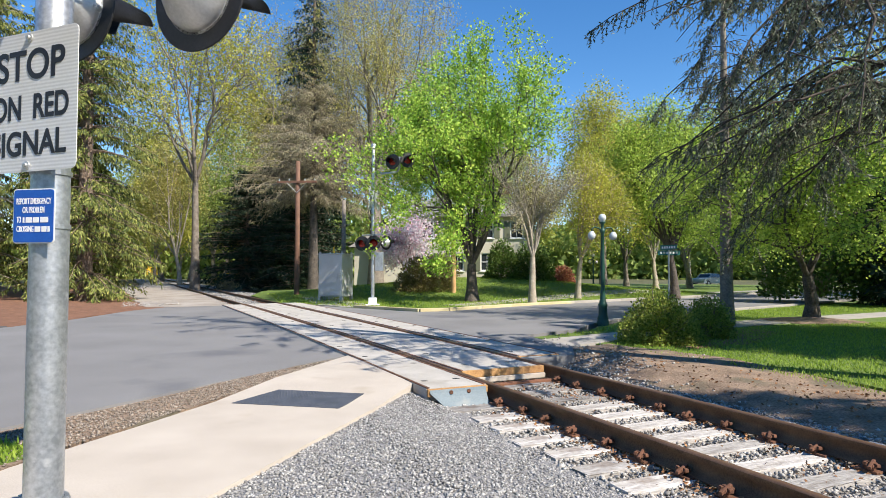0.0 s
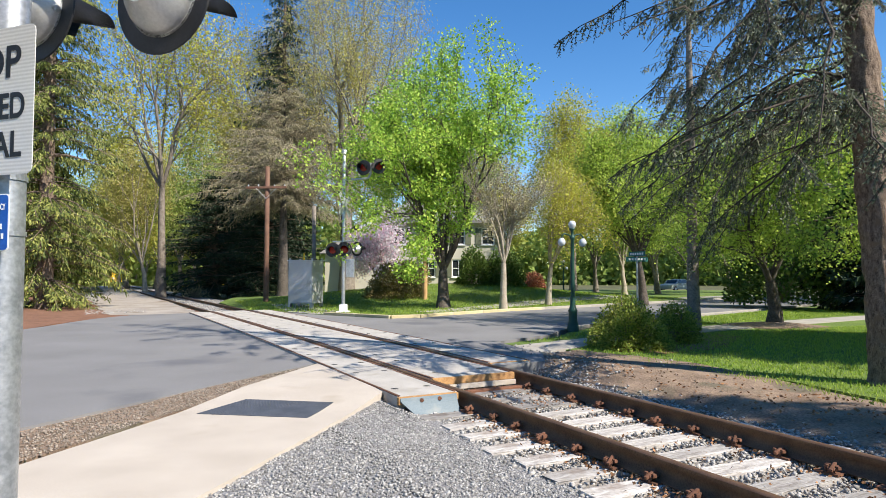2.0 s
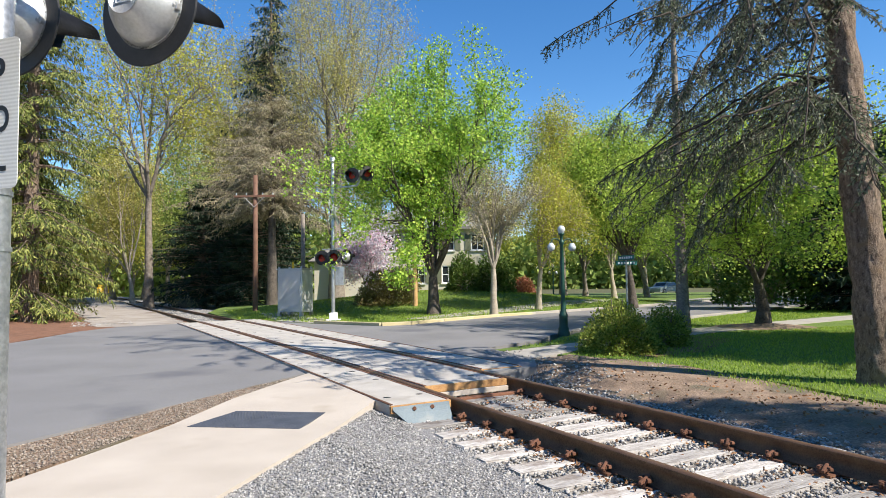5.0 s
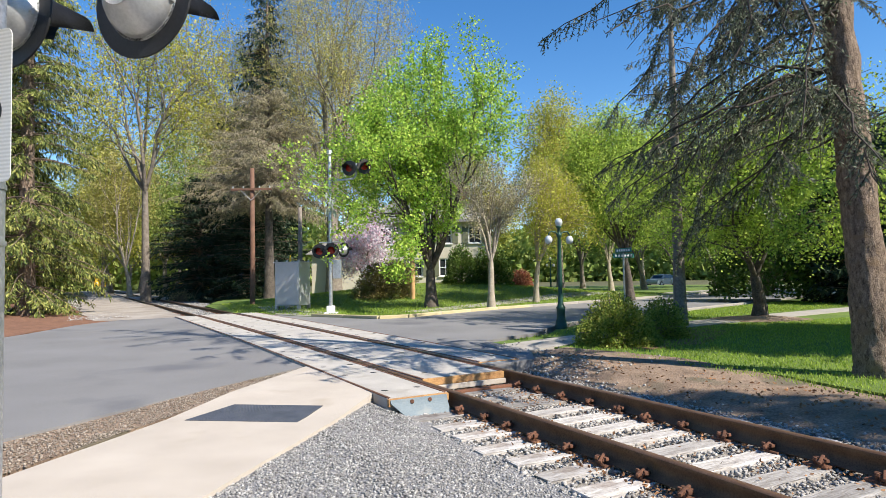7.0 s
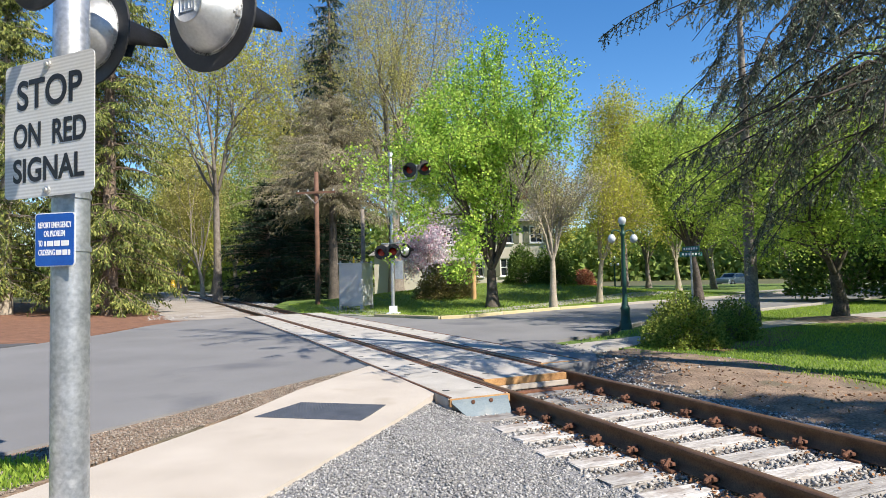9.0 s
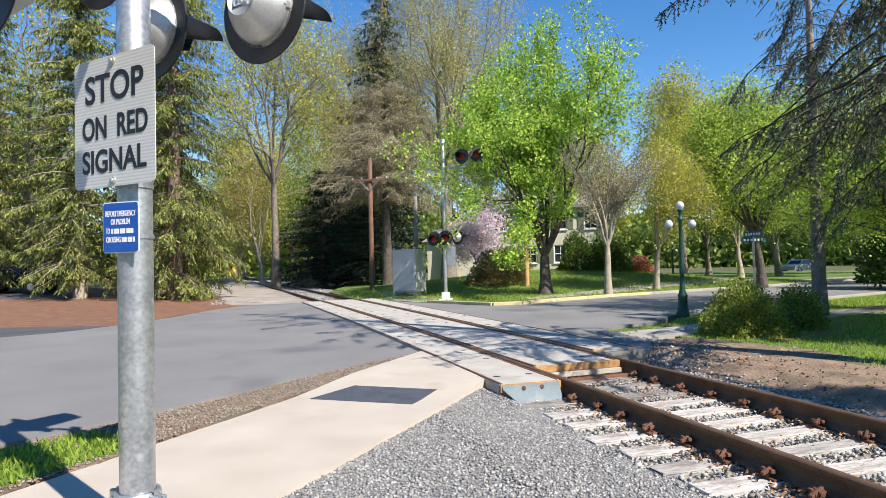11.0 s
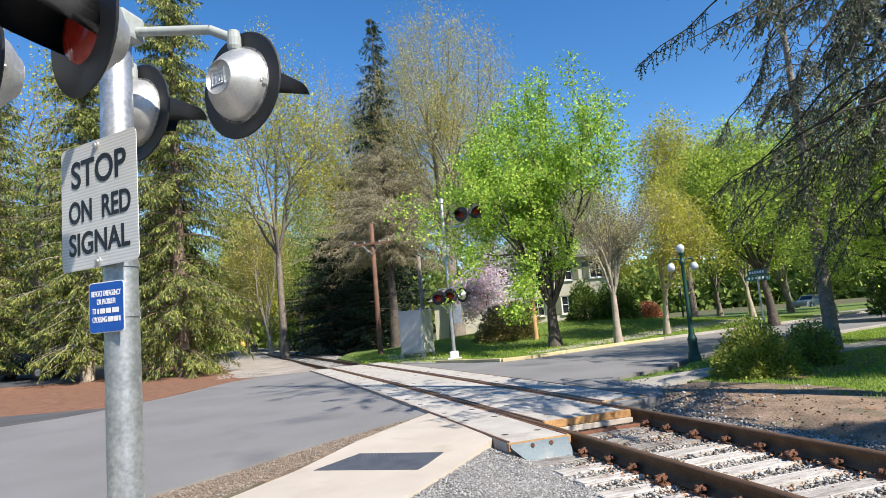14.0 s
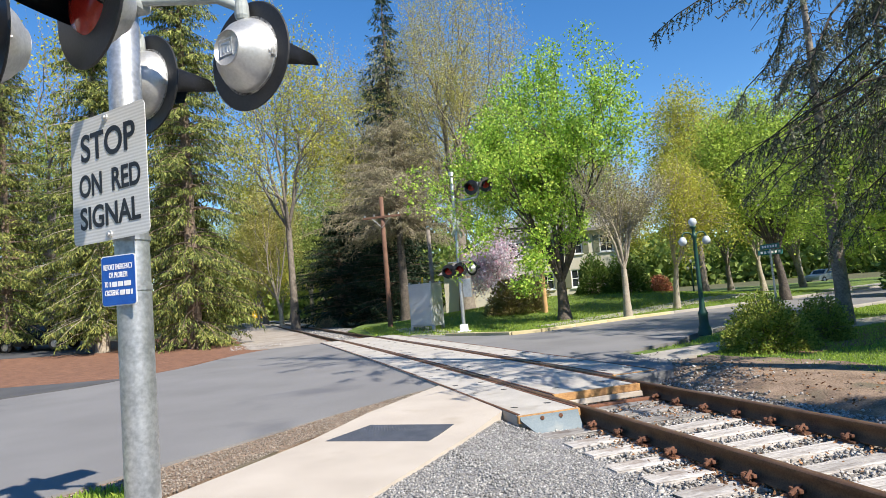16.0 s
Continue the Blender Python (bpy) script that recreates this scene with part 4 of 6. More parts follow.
# ---- the tactile plate in the footpath ----
def tactile_plate():
    a, b, c = Vector((-1.39, 6.57, 0)), Vector((-1.275, 7.26, 0)), Vector((-2.345, 7.36, 0))
    base = thing("tactile_plate", pose(0, 0, 0), "dark grey cast-iron plate with raised domes, let into the footpath", "tactile plate")
    d = Vector((-2.64, 6.70, 0))
    def zz(p): return path_z(p.x, p.y)
    bm = bmesh.new()
    vs = [bm.verts.new((p.x, p.y, zz(p) + 0.006)) for p in (b, c, d, a)]
    f = bm.faces.new(vs)
    if f.normal.z < 0:
        f.normal_flip()
    ext = bmesh.ops.extrude_face_region(bm, geom=[f])
    for g in ext["geom"]:
        if isinstance(g, bmesh.types.BMVert):
            g.co.z -= 0.03
    bmesh.ops.recalc_face_normals(bm, faces=bm.faces)
    part("plate", bm, M["tactile"], base)
    bm = bmesh.new()
    for i in range(30):
        for j in range(14):
            u, w = (i + 0.5) / 30, (j + 0.5) / 14
            p = b.lerp(c, u).lerp(a.lerp(d, u), w)
            lathe(bm, [(0.0115, 0.0), (0.008, 0.005), (0.0, 0.006)], 6, Matrix.Translation((p.x, p.y, zz(p) + 0.0055)))
    tagged(part("domes", bm, M["tactile"], base), kind="stuff")


tactile_plate()


# ---- the near signal mast ----
def text_mesh(body, size, m, mat, parent, name="lettering", width=0.0, bold=0.0):
    """Raised lettering as a mesh."""
    cu = bpy.data.curves.new(name, "FONT")
    cu.body, cu.size, cu.align_x, cu.align_y, cu.extrude, cu.offset = body, size, "CENTER", "CENTER", 0.0008, bold
    tmp = bpy.data.objects.new(name, cu)
    scene.collection.objects.link(tmp)
    me = bpy.data.meshes.new_from_object(tmp.evaluated_get(bpy.context.evaluated_depsgraph_get()))
    bpy.data.objects.remove(tmp)
    xs = [v.co.x for v in me.vertices]
    k = width / (max(xs) - min(xs)) if width else 1.0
    me.transform(m @ Matrix.Diagonal((k, 1, 1, 1)))
    # each letter is a part of its own
    root = list(range(len(me.vertices)))

    def find(i):
        while root[i] != i:
            root[i] = root[root[i]]
            i = root[i]
        return i

    for e in me.edges:
        root[find(e.vertices[0])] = find(e.vertices[1])
    groups = {}
    for f in me.polygons:
        groups.setdefault(find(f.vertices[0]), []).append(tuple(f.vertices))
    for fs in groups.values():
        ids = sorted({i for f in fs for i in f})
        at = {i: k for k, i in enumerate(ids)}
        obj_from("letter", [tuple(me.vertices[i].co) for i in ids], [[at[i] for i in f] for f in fs], mat, parent)


def rounded_plate(w, h, t, r, m):
    bm = bmesh.new()
    vs = []
    for cx, cy, a0 in ((w / 2 - r, h / 2 - r, 0), (-w / 2 + r, h / 2 - r, 90), (-w / 2 + r, -h / 2 + r, 180), (w / 2 - r, -h / 2 + r, 270)):
        for k in range(5):
            a = radians(a0 + 22.5 * k)
            vs.append(bm.verts.new(m @ Vector((cx + r * math.cos(a), cy + r * math.sin(a), 0))))
    f = bm.faces.new(vs)
    ext = bmesh.ops.extrude_face_region(bm, geom=[f])
    off = m.to_3x3() @ Vector((0, 0, -t))
    for g in ext["geom"]:
        if isinstance(g, bmesh.types.BMVert):
            g.co += off
    bmesh.ops.recalc_face_normals(bm, faces=bm.faces)
    return bm


def flasher(parent, centre, heading, disc=0.29, tilt=0.0, visor=0.38, badge=True):
    """A flashing-light head under its mast: black background disc, domed housing, red lens and hood. heading: degrees from +y towards +x."""
    m = Matrix.Translation(centre) @ Matrix.Rotation(-radians(heading), 4, "Z") @ Matrix.Rotation(radians(-90 + tilt), 4, "X") @ Matrix.Scale(1.1 if badge else 1.0, 4)
    # local +z looks the way the lamp shines
    head = part("background_disc", turned([(0.13, 0.0), (disc, 0.0), (disc + 0.006, 0.006), (disc, 0.012), (0.13, 0.012)], 40, m), M["black"], parent, "black round background disc")
    part("housing", turned([(0.0, -0.155), (0.092, -0.152), (0.10, -0.146), (0.104, -0.137), (0.158, -0.09), (0.19, -0.045), (0.198, -0.006), (0.198, 0.0), (0.212, 0.0), (0.212, 0.01)], 36, m), M["aluminium"], head, "silver cast-aluminium housing", True)
    part("lens", turned([(0.15, 0.012), (0.14, 0.03), (0.08, 0.045), (0.0, 0.05)], 28, m), M["red_lens"], head, "unlit red lens", True)
    bm = bmesh.new()
    rows = []
    for z in (0.012, 0.12, 0.22, visor):
        k = (z - 0.012) / (visor - 0.012)
        span = radians(118 - 40 * k)
        rows.append([bm.verts.new(m @ Vector((0.158 * math.sin(-span + 2 * span * i / 16), -0.158 * math.cos(-span + 2 * span * i / 16) + 0.02 * k, z))) for i in range(17)])
    for a, b in zip(rows, rows[1:]):
        for i in range(16):
            bm.faces.new((a[i], a[i + 1], b[i + 1], b[i]))
    bmesh.ops.solidify(bm, geom=list(bm.faces), thickness=0.004)
    part("visor", bm, M["black"], head, "black hood over the lens", True)
    for a in (-90, 10, 170):
        mm = m @ Matrix.Rotation(radians(a), 4, "Z") @ Matrix.Translation((0.185, 0, -0.012))
        bm = boxed((0.04, 0.035, 0.03), mm, 0.006)
        lathe(bm, [(0.0, -0.03), (0.012, -0.028), (0.012, 0.0)], 8, mm)
        part("latch", bm, M["aluminium"], head)
    if badge:
        bm = bmesh.new()
        for x, y, w, h in ((0, 0.042, 0.09, 0.004), (0, -0.042, 0.09, 0.004), (0.045, 0, 0.004, 0.088), (-0.045, 0, 0.004, 0.088), (-0.02, 0.012, 0.012, 0.03), (0.005, 0.012, 0.012, 0.03), (0.025, 0.012, 0.008, 0.03), (0, -0.022, 0.06, 0.010)):
            box(bm, (w, h, 0.004), m @ Matrix.Translation((x, y, -0.1535)), 0.0)
        part("badge", bm, M["galvanised"], head, "raised maker's plate in plain shapes")
    return m


def pipe(points, r, mat, parent, name="conduit", label=""):
    segs = [(np.array(a), np.array(b), r, r) for a, b in zip(points, points[1:])]
    v, f = tube_arrays(segs, 10)
    return mesh_np(name, v, f, mat, parent, True, label)


def near_mast():
    X, Y = -2.03, 3.10
    mast = thing("crossing_signal_mast", pose(0, 0, 0), "galvanised crossing signal mast with four lights and two signs", "crossing signal", "crossing signals")
    part("pole", turned([(0.094, -0.05), (0.094, 1.1), (0.092, 2.0), (0.088, 3.25), (0.07, 3.3), (0.0, 3.31)], 32, Matrix.Translation((X, Y, 0))), M["galvanised"], mast, "mottled galvanised steel pole", True)
    foot = pose(X, Y, 0, 0, 0, -12)
    part("base_plate", boxed((0.42, 0.42, 0.035), foot @ Matrix.Translation((0, 0, -0.085)), 0.008), M["galvanised"], mast)
    for sy in (-1, 1):
        bm = turned([(0.097, -0.07), (0.125, -0.07), (0.125, 0.16), (0.118, 0.175), (0.097, 0.175)], 28, foot)
        bmesh.ops.bisect_plane(bm, geom=bm.verts[:] + bm.edges[:] + bm.faces[:], plane_co=foot @ Vector((0, 0.004 * sy, 0)), plane_no=foot.to_3x3() @ Vector((0, -sy, 0)), clear_outer=True)
        for sx in (-1, 1):
            box(bm, (0.075, 0.028, 0.235), foot @ Matrix.Translation((0.155 * sx, 0.019 * sy, 0.05)), 0.01)
        clamp = part("clamp", bm, M["galvanised"], mast, "split cast clamp round the pole's foot")
        for sx in (-1, 1):
            for z in (0.0, 0.11):
                part("bolt", turned([(0.0, 0.036), (0.013, 0.034), (0.013, 0.02), (0.024, 0.02), (0.024, 0.0)], 6, foot @ Matrix.Translation((0.158 * sx, 0.033 * sy, z)) @ Matrix.Rotation(radians(-90 * sy), 4, "X")), M["aluminium"], clamp)
    sign_m = Matrix.Translation((-2.082, 2.995, 2.247)) @ Matrix.Rotation(radians(-15.7), 4, "Z") @ Matrix.Rotation(radians(90), 4, "X")
    board = part("stop_sign", rounded_plate(0.705, 0.735, 0.004, 0.035, sign_m), M["sign_white"], mast, "white sign with black words STOP ON RED SIGNAL")
    for body, size, y, sq, xo in (("STOP", 0.222, 0.185, 0.51, 0.005), ("ON  RED", 0.178, -0.035, 0.57, 0.01), ("SIGNAL", 0.178, -0.225, 0.56, 0.0)):
        text_mesh(body, size, sign_m @ Matrix.Translation((xo, y, 0.002)), M["black"], board, width=sq, bold=0.004)
    for y in (0.335, -0.335):
        part("bolt", turned([(0.022, 0.0), (0.022, 0.008), (0.012, 0.01), (0.012, 0.02), (0.0, 0.022)], 10, sign_m @ Matrix.Translation((0.0, y, 0))), M["aluminium"], board)
    for z in (1.885, 1.60, 2.58):
        part("band", turned([(0.095, -0.012), (0.099, -0.012), (0.099, 0.012), (0.095, 0.012)], 28, Matrix.Translation((X, Y, z))), M["galvanised"], mast)
    blue_m = Matrix.Translation((-2.03, 2.985, 1.648)) @ Matrix.Rotation(radians(-6.0), 4, "Z") @ Matrix.Rotation(radians(90), 4, "X")
    rim = part("emergency_sign", rounded_plate(0.252, 0.282, 0.004, 0.02, blue_m), M["white_paint"], mast, "small blue emergency notice with white words")
    part("sign_face", rounded_plate(0.241, 0.271, 0.002, 0.016, blue_m @ Matrix.Translation((0, 0, 0.0025))), M["blue"], rim)
    for body, size, x, y, sq in (("REPORT EMERGENCY", 0.044, 0, 0.075, 0.215), ("OR PROBLEM", 0.044, 0, 0.03, 0.135), ("TO", 0.044, -0.09, -0.02, 0.026), ("CROSSING", 0.044, -0.05, -0.068, 0.105)):
        text_mesh(body, size, blue_m @ Matrix.Translation((x * 0.98, y, 0.003)), M["white_paint"], rim, width=sq * 0.98, bold=0.0005)
    bm = bmesh.new()
    for x, y, w in ((-0.06, -0.02, 0.010), (-0.028, -0.02, 0.036), (0.016, -0.02, 0.036), (0.068, -0.02, 0.048), (0.028, -0.068, 0.034), (0.068, -0.068, 0.030), (0.096, -0.068, 0.012)):
        box(bm, (w * 0.98, 0.028, 0.0015), blue_m @ Matrix.Translation((x * 0.98, y, 0.0035)))
    part("number_bars", bm, M["white_paint"], rim, "plain white bars in place of numbers")
    part("junction_box", boxed((0.26, 0.20, 0.16), Matrix.Translation((X + 0.02, Y - 0.02, 3.31)), 0.025), M["pale_metal"], mast, "pale grey junction box at the mast's top")
    heads = [((-1.32, 3.286, 2.915), 17, 0.0), ((-2.18, 3.46, 2.94), 17, 0.0), ((-1.62, 2.42, 2.92), 202, 0.0), ((-2.28, 2.45, 2.86), 202, 0.0)]
    for c, h, tl in heads:
        flasher(mast, c, h, tilt=tl)
        c = Vector(c)
        b = Vector((X + 0.02, Y - 0.02, 3.29))
        e = Vector((c.x, c.y, c.z + 0.27)) + (Vector((0, -0.05, 0)) if h < 90 else Vector((0.03, 0.06, 0)))
        pipe([b, b.lerp(e, 0.8) + Vector((0, 0, 0.05)), e, e + Vector((0, 0, -0.05)), Vector((e.x, e.y, c.z + 0.12))], 0.028, M["pale_metal"], mast, "conduit", "pale grey conduit arm")
        part("elbow", turned([(0.0, 0.05), (0.035, 0.045), (0.042, 0.0), (0.042, -0.05), (0.034, -0.07), (0.0, -0.07)], 14, Matrix.Translation(e)), M["pale_metal"], mast)


near_mast()


def far_mast():
    x, y = -5.0, 24.95
    mast = thing("crossing_signal_mast", pose(0, 0, 0), "tall silver crossing signal mast with a side arm across the road", "crossing signal", "crossing signals")
    part("pole", turned([(0.075, 0.0), (0.072, 3.0), (0.065, 6.3), (0.03, 6.36), (0.0, 6.37)], 20, Matrix.Translation((x, y, 0))), M["galvanised"], mast, "", True)
    part("cap", turned([(0.0, 6.36), (0.09, 6.40), (0.125, 6.48), (0.09, 6.57), (0.0, 6.60)], 20, Matrix.Translation((x, y, 0))), M["galvanised"], mast, "round silver cap", True)
    base = boxed((0.30, 0.30, 0.34), Matrix.Translation((x, y, 0.12)), 0.03)
    box(base, (0.5, 0.5, 0.06), Matrix.Translation((x, y, 0.0)), 0.02)
    part("base", base, M["white_paint"], mast, "pale cast mast base")
    part("relay_box", boxed((0.34, 0.22, 0.75), Matrix.Translation((x + 0.27, y + 0.05, 2.0 - 0.25)), 0.02), M["galvanised"], mast, "grey relay box")
    for c, h in (((x - 0.42, y - 0.10, 2.48), 180), ((x + 0.10, y - 0.28, 2.50), 172), ((x + 0.55, y - 0.05, 2.52), 30)):
        flasher(mast, c, h, badge=False)
    pipe([(x - 0.45, y, 2.82), (x + 0.6, y, 2.86)], 0.03, M["galvanised"], mast, "crossarm")
    arm = [(x, y, 5.30), (x + 1.0, y - 0.1, 5.38), (x + 1.1, y - 0.1, 5.55), (x + 1.1, y - 0.1, 6.0)]
    pipe(arm, 0.045, M["galvanised"], mast, "side_arm", "silver bracket arm")
    pipe([(x, y, 5.45), (x + 0.35, y, 5.36)], 0.04, M["galvanised"], mast, "brace")
    for c, h in (((x + 0.85, y - 0.25, 5.78), 195), ((x + 1.42, y - 0.12, 5.86), 150)):
        flasher(mast, c, h, disc=0.30, badge=False)
    # crossbuck seen nearly edge on
    for a in (45, -45):
        m = Matrix.Translation((x + 0.06, y - 0.10, 4.30)) @ Matrix.Rotation(radians(74), 4, "Z") @ Matrix.Rotation(radians(90), 4, "X") @ Matrix.Rotation(radians(a), 4, "Z")
        part("crossbuck_blade", rounded_plate(1.22, 0.22, 0.004, 0.03, m @ Matrix.Translation((0, 0, 0.005 if a > 0 else 0))), M["pale_metal"], mast, "greyish white crossbuck blade")
    bell = turned([(0.0, 0.16), (0.08, 0.14), (0.16, 0.04), (0.18, 0.0), (0.0, 0.0)], 18, Matrix.Translation((x + 0.48, y, 3.30)) @ Matrix.Rotation(radians(12), 4, "Y"))
    part("bell", bell, M["black"], mast, "dark bell on a bracket", True)
    pipe([(x, y, 3.2), (x + 0.45, y, 3.3)], 0.025, M["galvanised"], mast, "bracket")


far_mast()


def equipment_cabinet():
    m = Matrix.Translation((-7.55, 28.6, 0.0)) @ Matrix.Rotation(radians(-17), 4, "Z")
    cab = thing("equipment_cabinet", m, "silver aluminium signal cabinet standing on short legs beside the track", "cabinet")
    part("body", boxed((1.28, 0.95, 1.95), Matrix.Translation((0, 0, 1.16)), 0.02), M["cabinet"], cab)
    part("roof", boxed((1.36, 1.03, 0.05), Matrix.Translation((0, 0, 2.15)), 0.015), M["cabinet"], cab)
    d = part("door", boxed((1.16, 0.03, 1.82), Matrix.Translation((0, -0.485, 1.16)), 0.01), M["cabinet"], cab, "silver cabinet door")
    part("handle", boxed((0.03, 0.04, 0.2), Matrix.Translation((0.48, -0.52, 1.15)), 0.008), M["galvanised"], d)
    for z in (0.5, 1.15, 1.8):
        part("hinge", boxed((0.04, 0.03, 0.12), Matrix.Translation((-0.57, -0.5, z)), 0.006), M["galvanised"], d)
    for x in (-0.58, 0.58):
        for y in (-0.42, 0.42):
            part("leg", boxed((0.14, 0.14, 0.3), Matrix.Translation((x, y, 0.06)), 0.012), M["galvanised"], cab)
            part("lifting_lug", boxed((0.1, 0.02, 0.12), Matrix.Translation((x, y, 2.2)), 0.01), M["galvanised"], cab)
    lamp = turned([(0.05, 0.0), (0.05, 0.18), (0.035, 0.2), (0.03, 0.32), (0.0, 0.34)], 12, Matrix.Translation((-0.25, 0.2, 2.17)))
    part("indicator_lamp", lamp, M["yellow"], cab, "small yellow indicator lamp")


equipment_cabinet()


# ---- street furniture ----
def street_lamp(x, y, z, turn, label, H=2.95):
    lamp = thing("street_lamp", pose(x, y, z, 0, 0, turn), label, "street lamp", "street lamps")
    s = H / 2.95
    prof = [(0.17, -0.05), (0.17, 0.06), (0.145, 0.09), (0.15, 0.16), (0.12, 0.22), (0.115, 0.48), (0.13, 0.52), (0.10, 0.57), (0.075, 0.66), (0.058, 0.9), (0.05, 2.0), (0.046, 2.45), (0.07, 2.48), (0.07, 2.54), (0.045, 2.57), (0.04, 2.70), (0.085, 2.74), (0.085, 2.77), (0.0, 2.77)]
    part("post", turned([(r, zz * s) for r, zz in prof], 20), M["green_paint"], lamp, "fluted dark green cast-iron post", True)
    g = [(0.05, -0.01), (0.075, 0.025), (0.102, 0.075), (0.106, 0.115), (0.09, 0.17), (0.05, 0.208), (0.0, 0.215)]
    part("globe", turned(g, 22, Matrix.Translation((0, 0, 2.77 * s))), M["globe"], lamp, "milky white top globe", True)
    for a in (0, 180):
        c, sn = math.cos(radians(a)), math.sin(radians(a))
        pipe([(0, 0, 2.5 * s), (0.12 * c, 0.12 * sn, 2.60 * s), (0.26 * c, 0.26 * sn, 2.62 * s), (0.33 * c, 0.33 * sn, 2.56 * s), (0.34 * c, 0.34 * sn, 2.50 * s)], 0.02, M["green_paint"], lamp, "arm")
        part("globe", turned([(r, -zz) for r, zz in g], 22, Matrix.Translation((0.34 * c, 0.34 * sn, 2.49 * s))), M["globe"], lamp, "milky white hanging globe", True)
    return lamp


street_lamp(3.0, 17.3, -0.05, 25, "green cast-iron street lamp with three milky globes at the corner")
street_lamp(6.6, 45.5, -0.35, 40, "distant green street lamp with three white globes")


def street_sign(x, y, z):
    s = thing("street_sign", pose(x, y, z, 0, 0, 0), "green street name sign on a thin steel post behind the bush", "street sign")
    part("post", turned([(0.028, -0.1), (0.028, 2.0), (0.0, 2.01)], 8), M["galvanised"], s)
    for a, zz in ((10, 1.93), (-60, 2.08)):
        b = part("blade", boxed((0.62, 0.02, 0.13), pose(0, 0, zz, 0, 0, a), 0.004), M["street_green"], s, "green name blade")
        bm = bmesh.new()
        for k in range(6):
            box(bm, (0.055, 0.026, 0.06), pose(0, 0, zz, 0, 0, a) @ Matrix.Translation((-0.22 + 0.088 * k, 0, 0)))
        part("letter_bars", bm, M["white_paint"], b, "pale bars in place of lettering")


street_sign(4.82, 17.6, -0.05)


def wooden_pole(x, y, z, h, r, mat, label, arm=0.0, lean=0.0):
    p = thing("utility_pole", pose(x, y, z, 0, lean, 0), label, "utility pole")
    part("post", turned([(r, -0.2), (r * 0.97, h * 0.4), (r * 0.82, h), (0.0, h + 0.01)], 14), M[mat], p, "", True)
    if arm:
        part("crossarm", boxed((arm, 0.10, 0.12), Matrix.Translation((0, -r, h - 1.15)), 0.012), M[mat], p)
        for sx in (-0.45, -0.2, 0.2, 0.45):
            part("insulator", turned([(0.03, 0), (0.035, 0.04), (0.02, 0.07), (0.03, 0.1), (0.0, 0.13)], 8, Matrix.Translation((sx * arm, -r, h - 1.09))), M["globe"], p)
        for sx in (-1, 1):
            pipe([(0, -r - 0.06, h - 1.75), (sx * arm * 0.25, -r - 0.06, h - 1.2)], 0.015, M["galvanised"], p, "brace")


wooden_pole(-10.9, 32.9, 0, 7.35, 0.14, "pole_wood", "reddish-brown utility pole with one crossarm beside the track", 2.2)
wooden_pole(-2.33, 32.4, 0.2, 4.05, 0.13, "new_wood", "pale orange wooden pole on the lawn")
wooden_pole(-8.75, 34.5, 0, 5.4, 0.13, "bark", "grey weathered pole behind the cabinet")


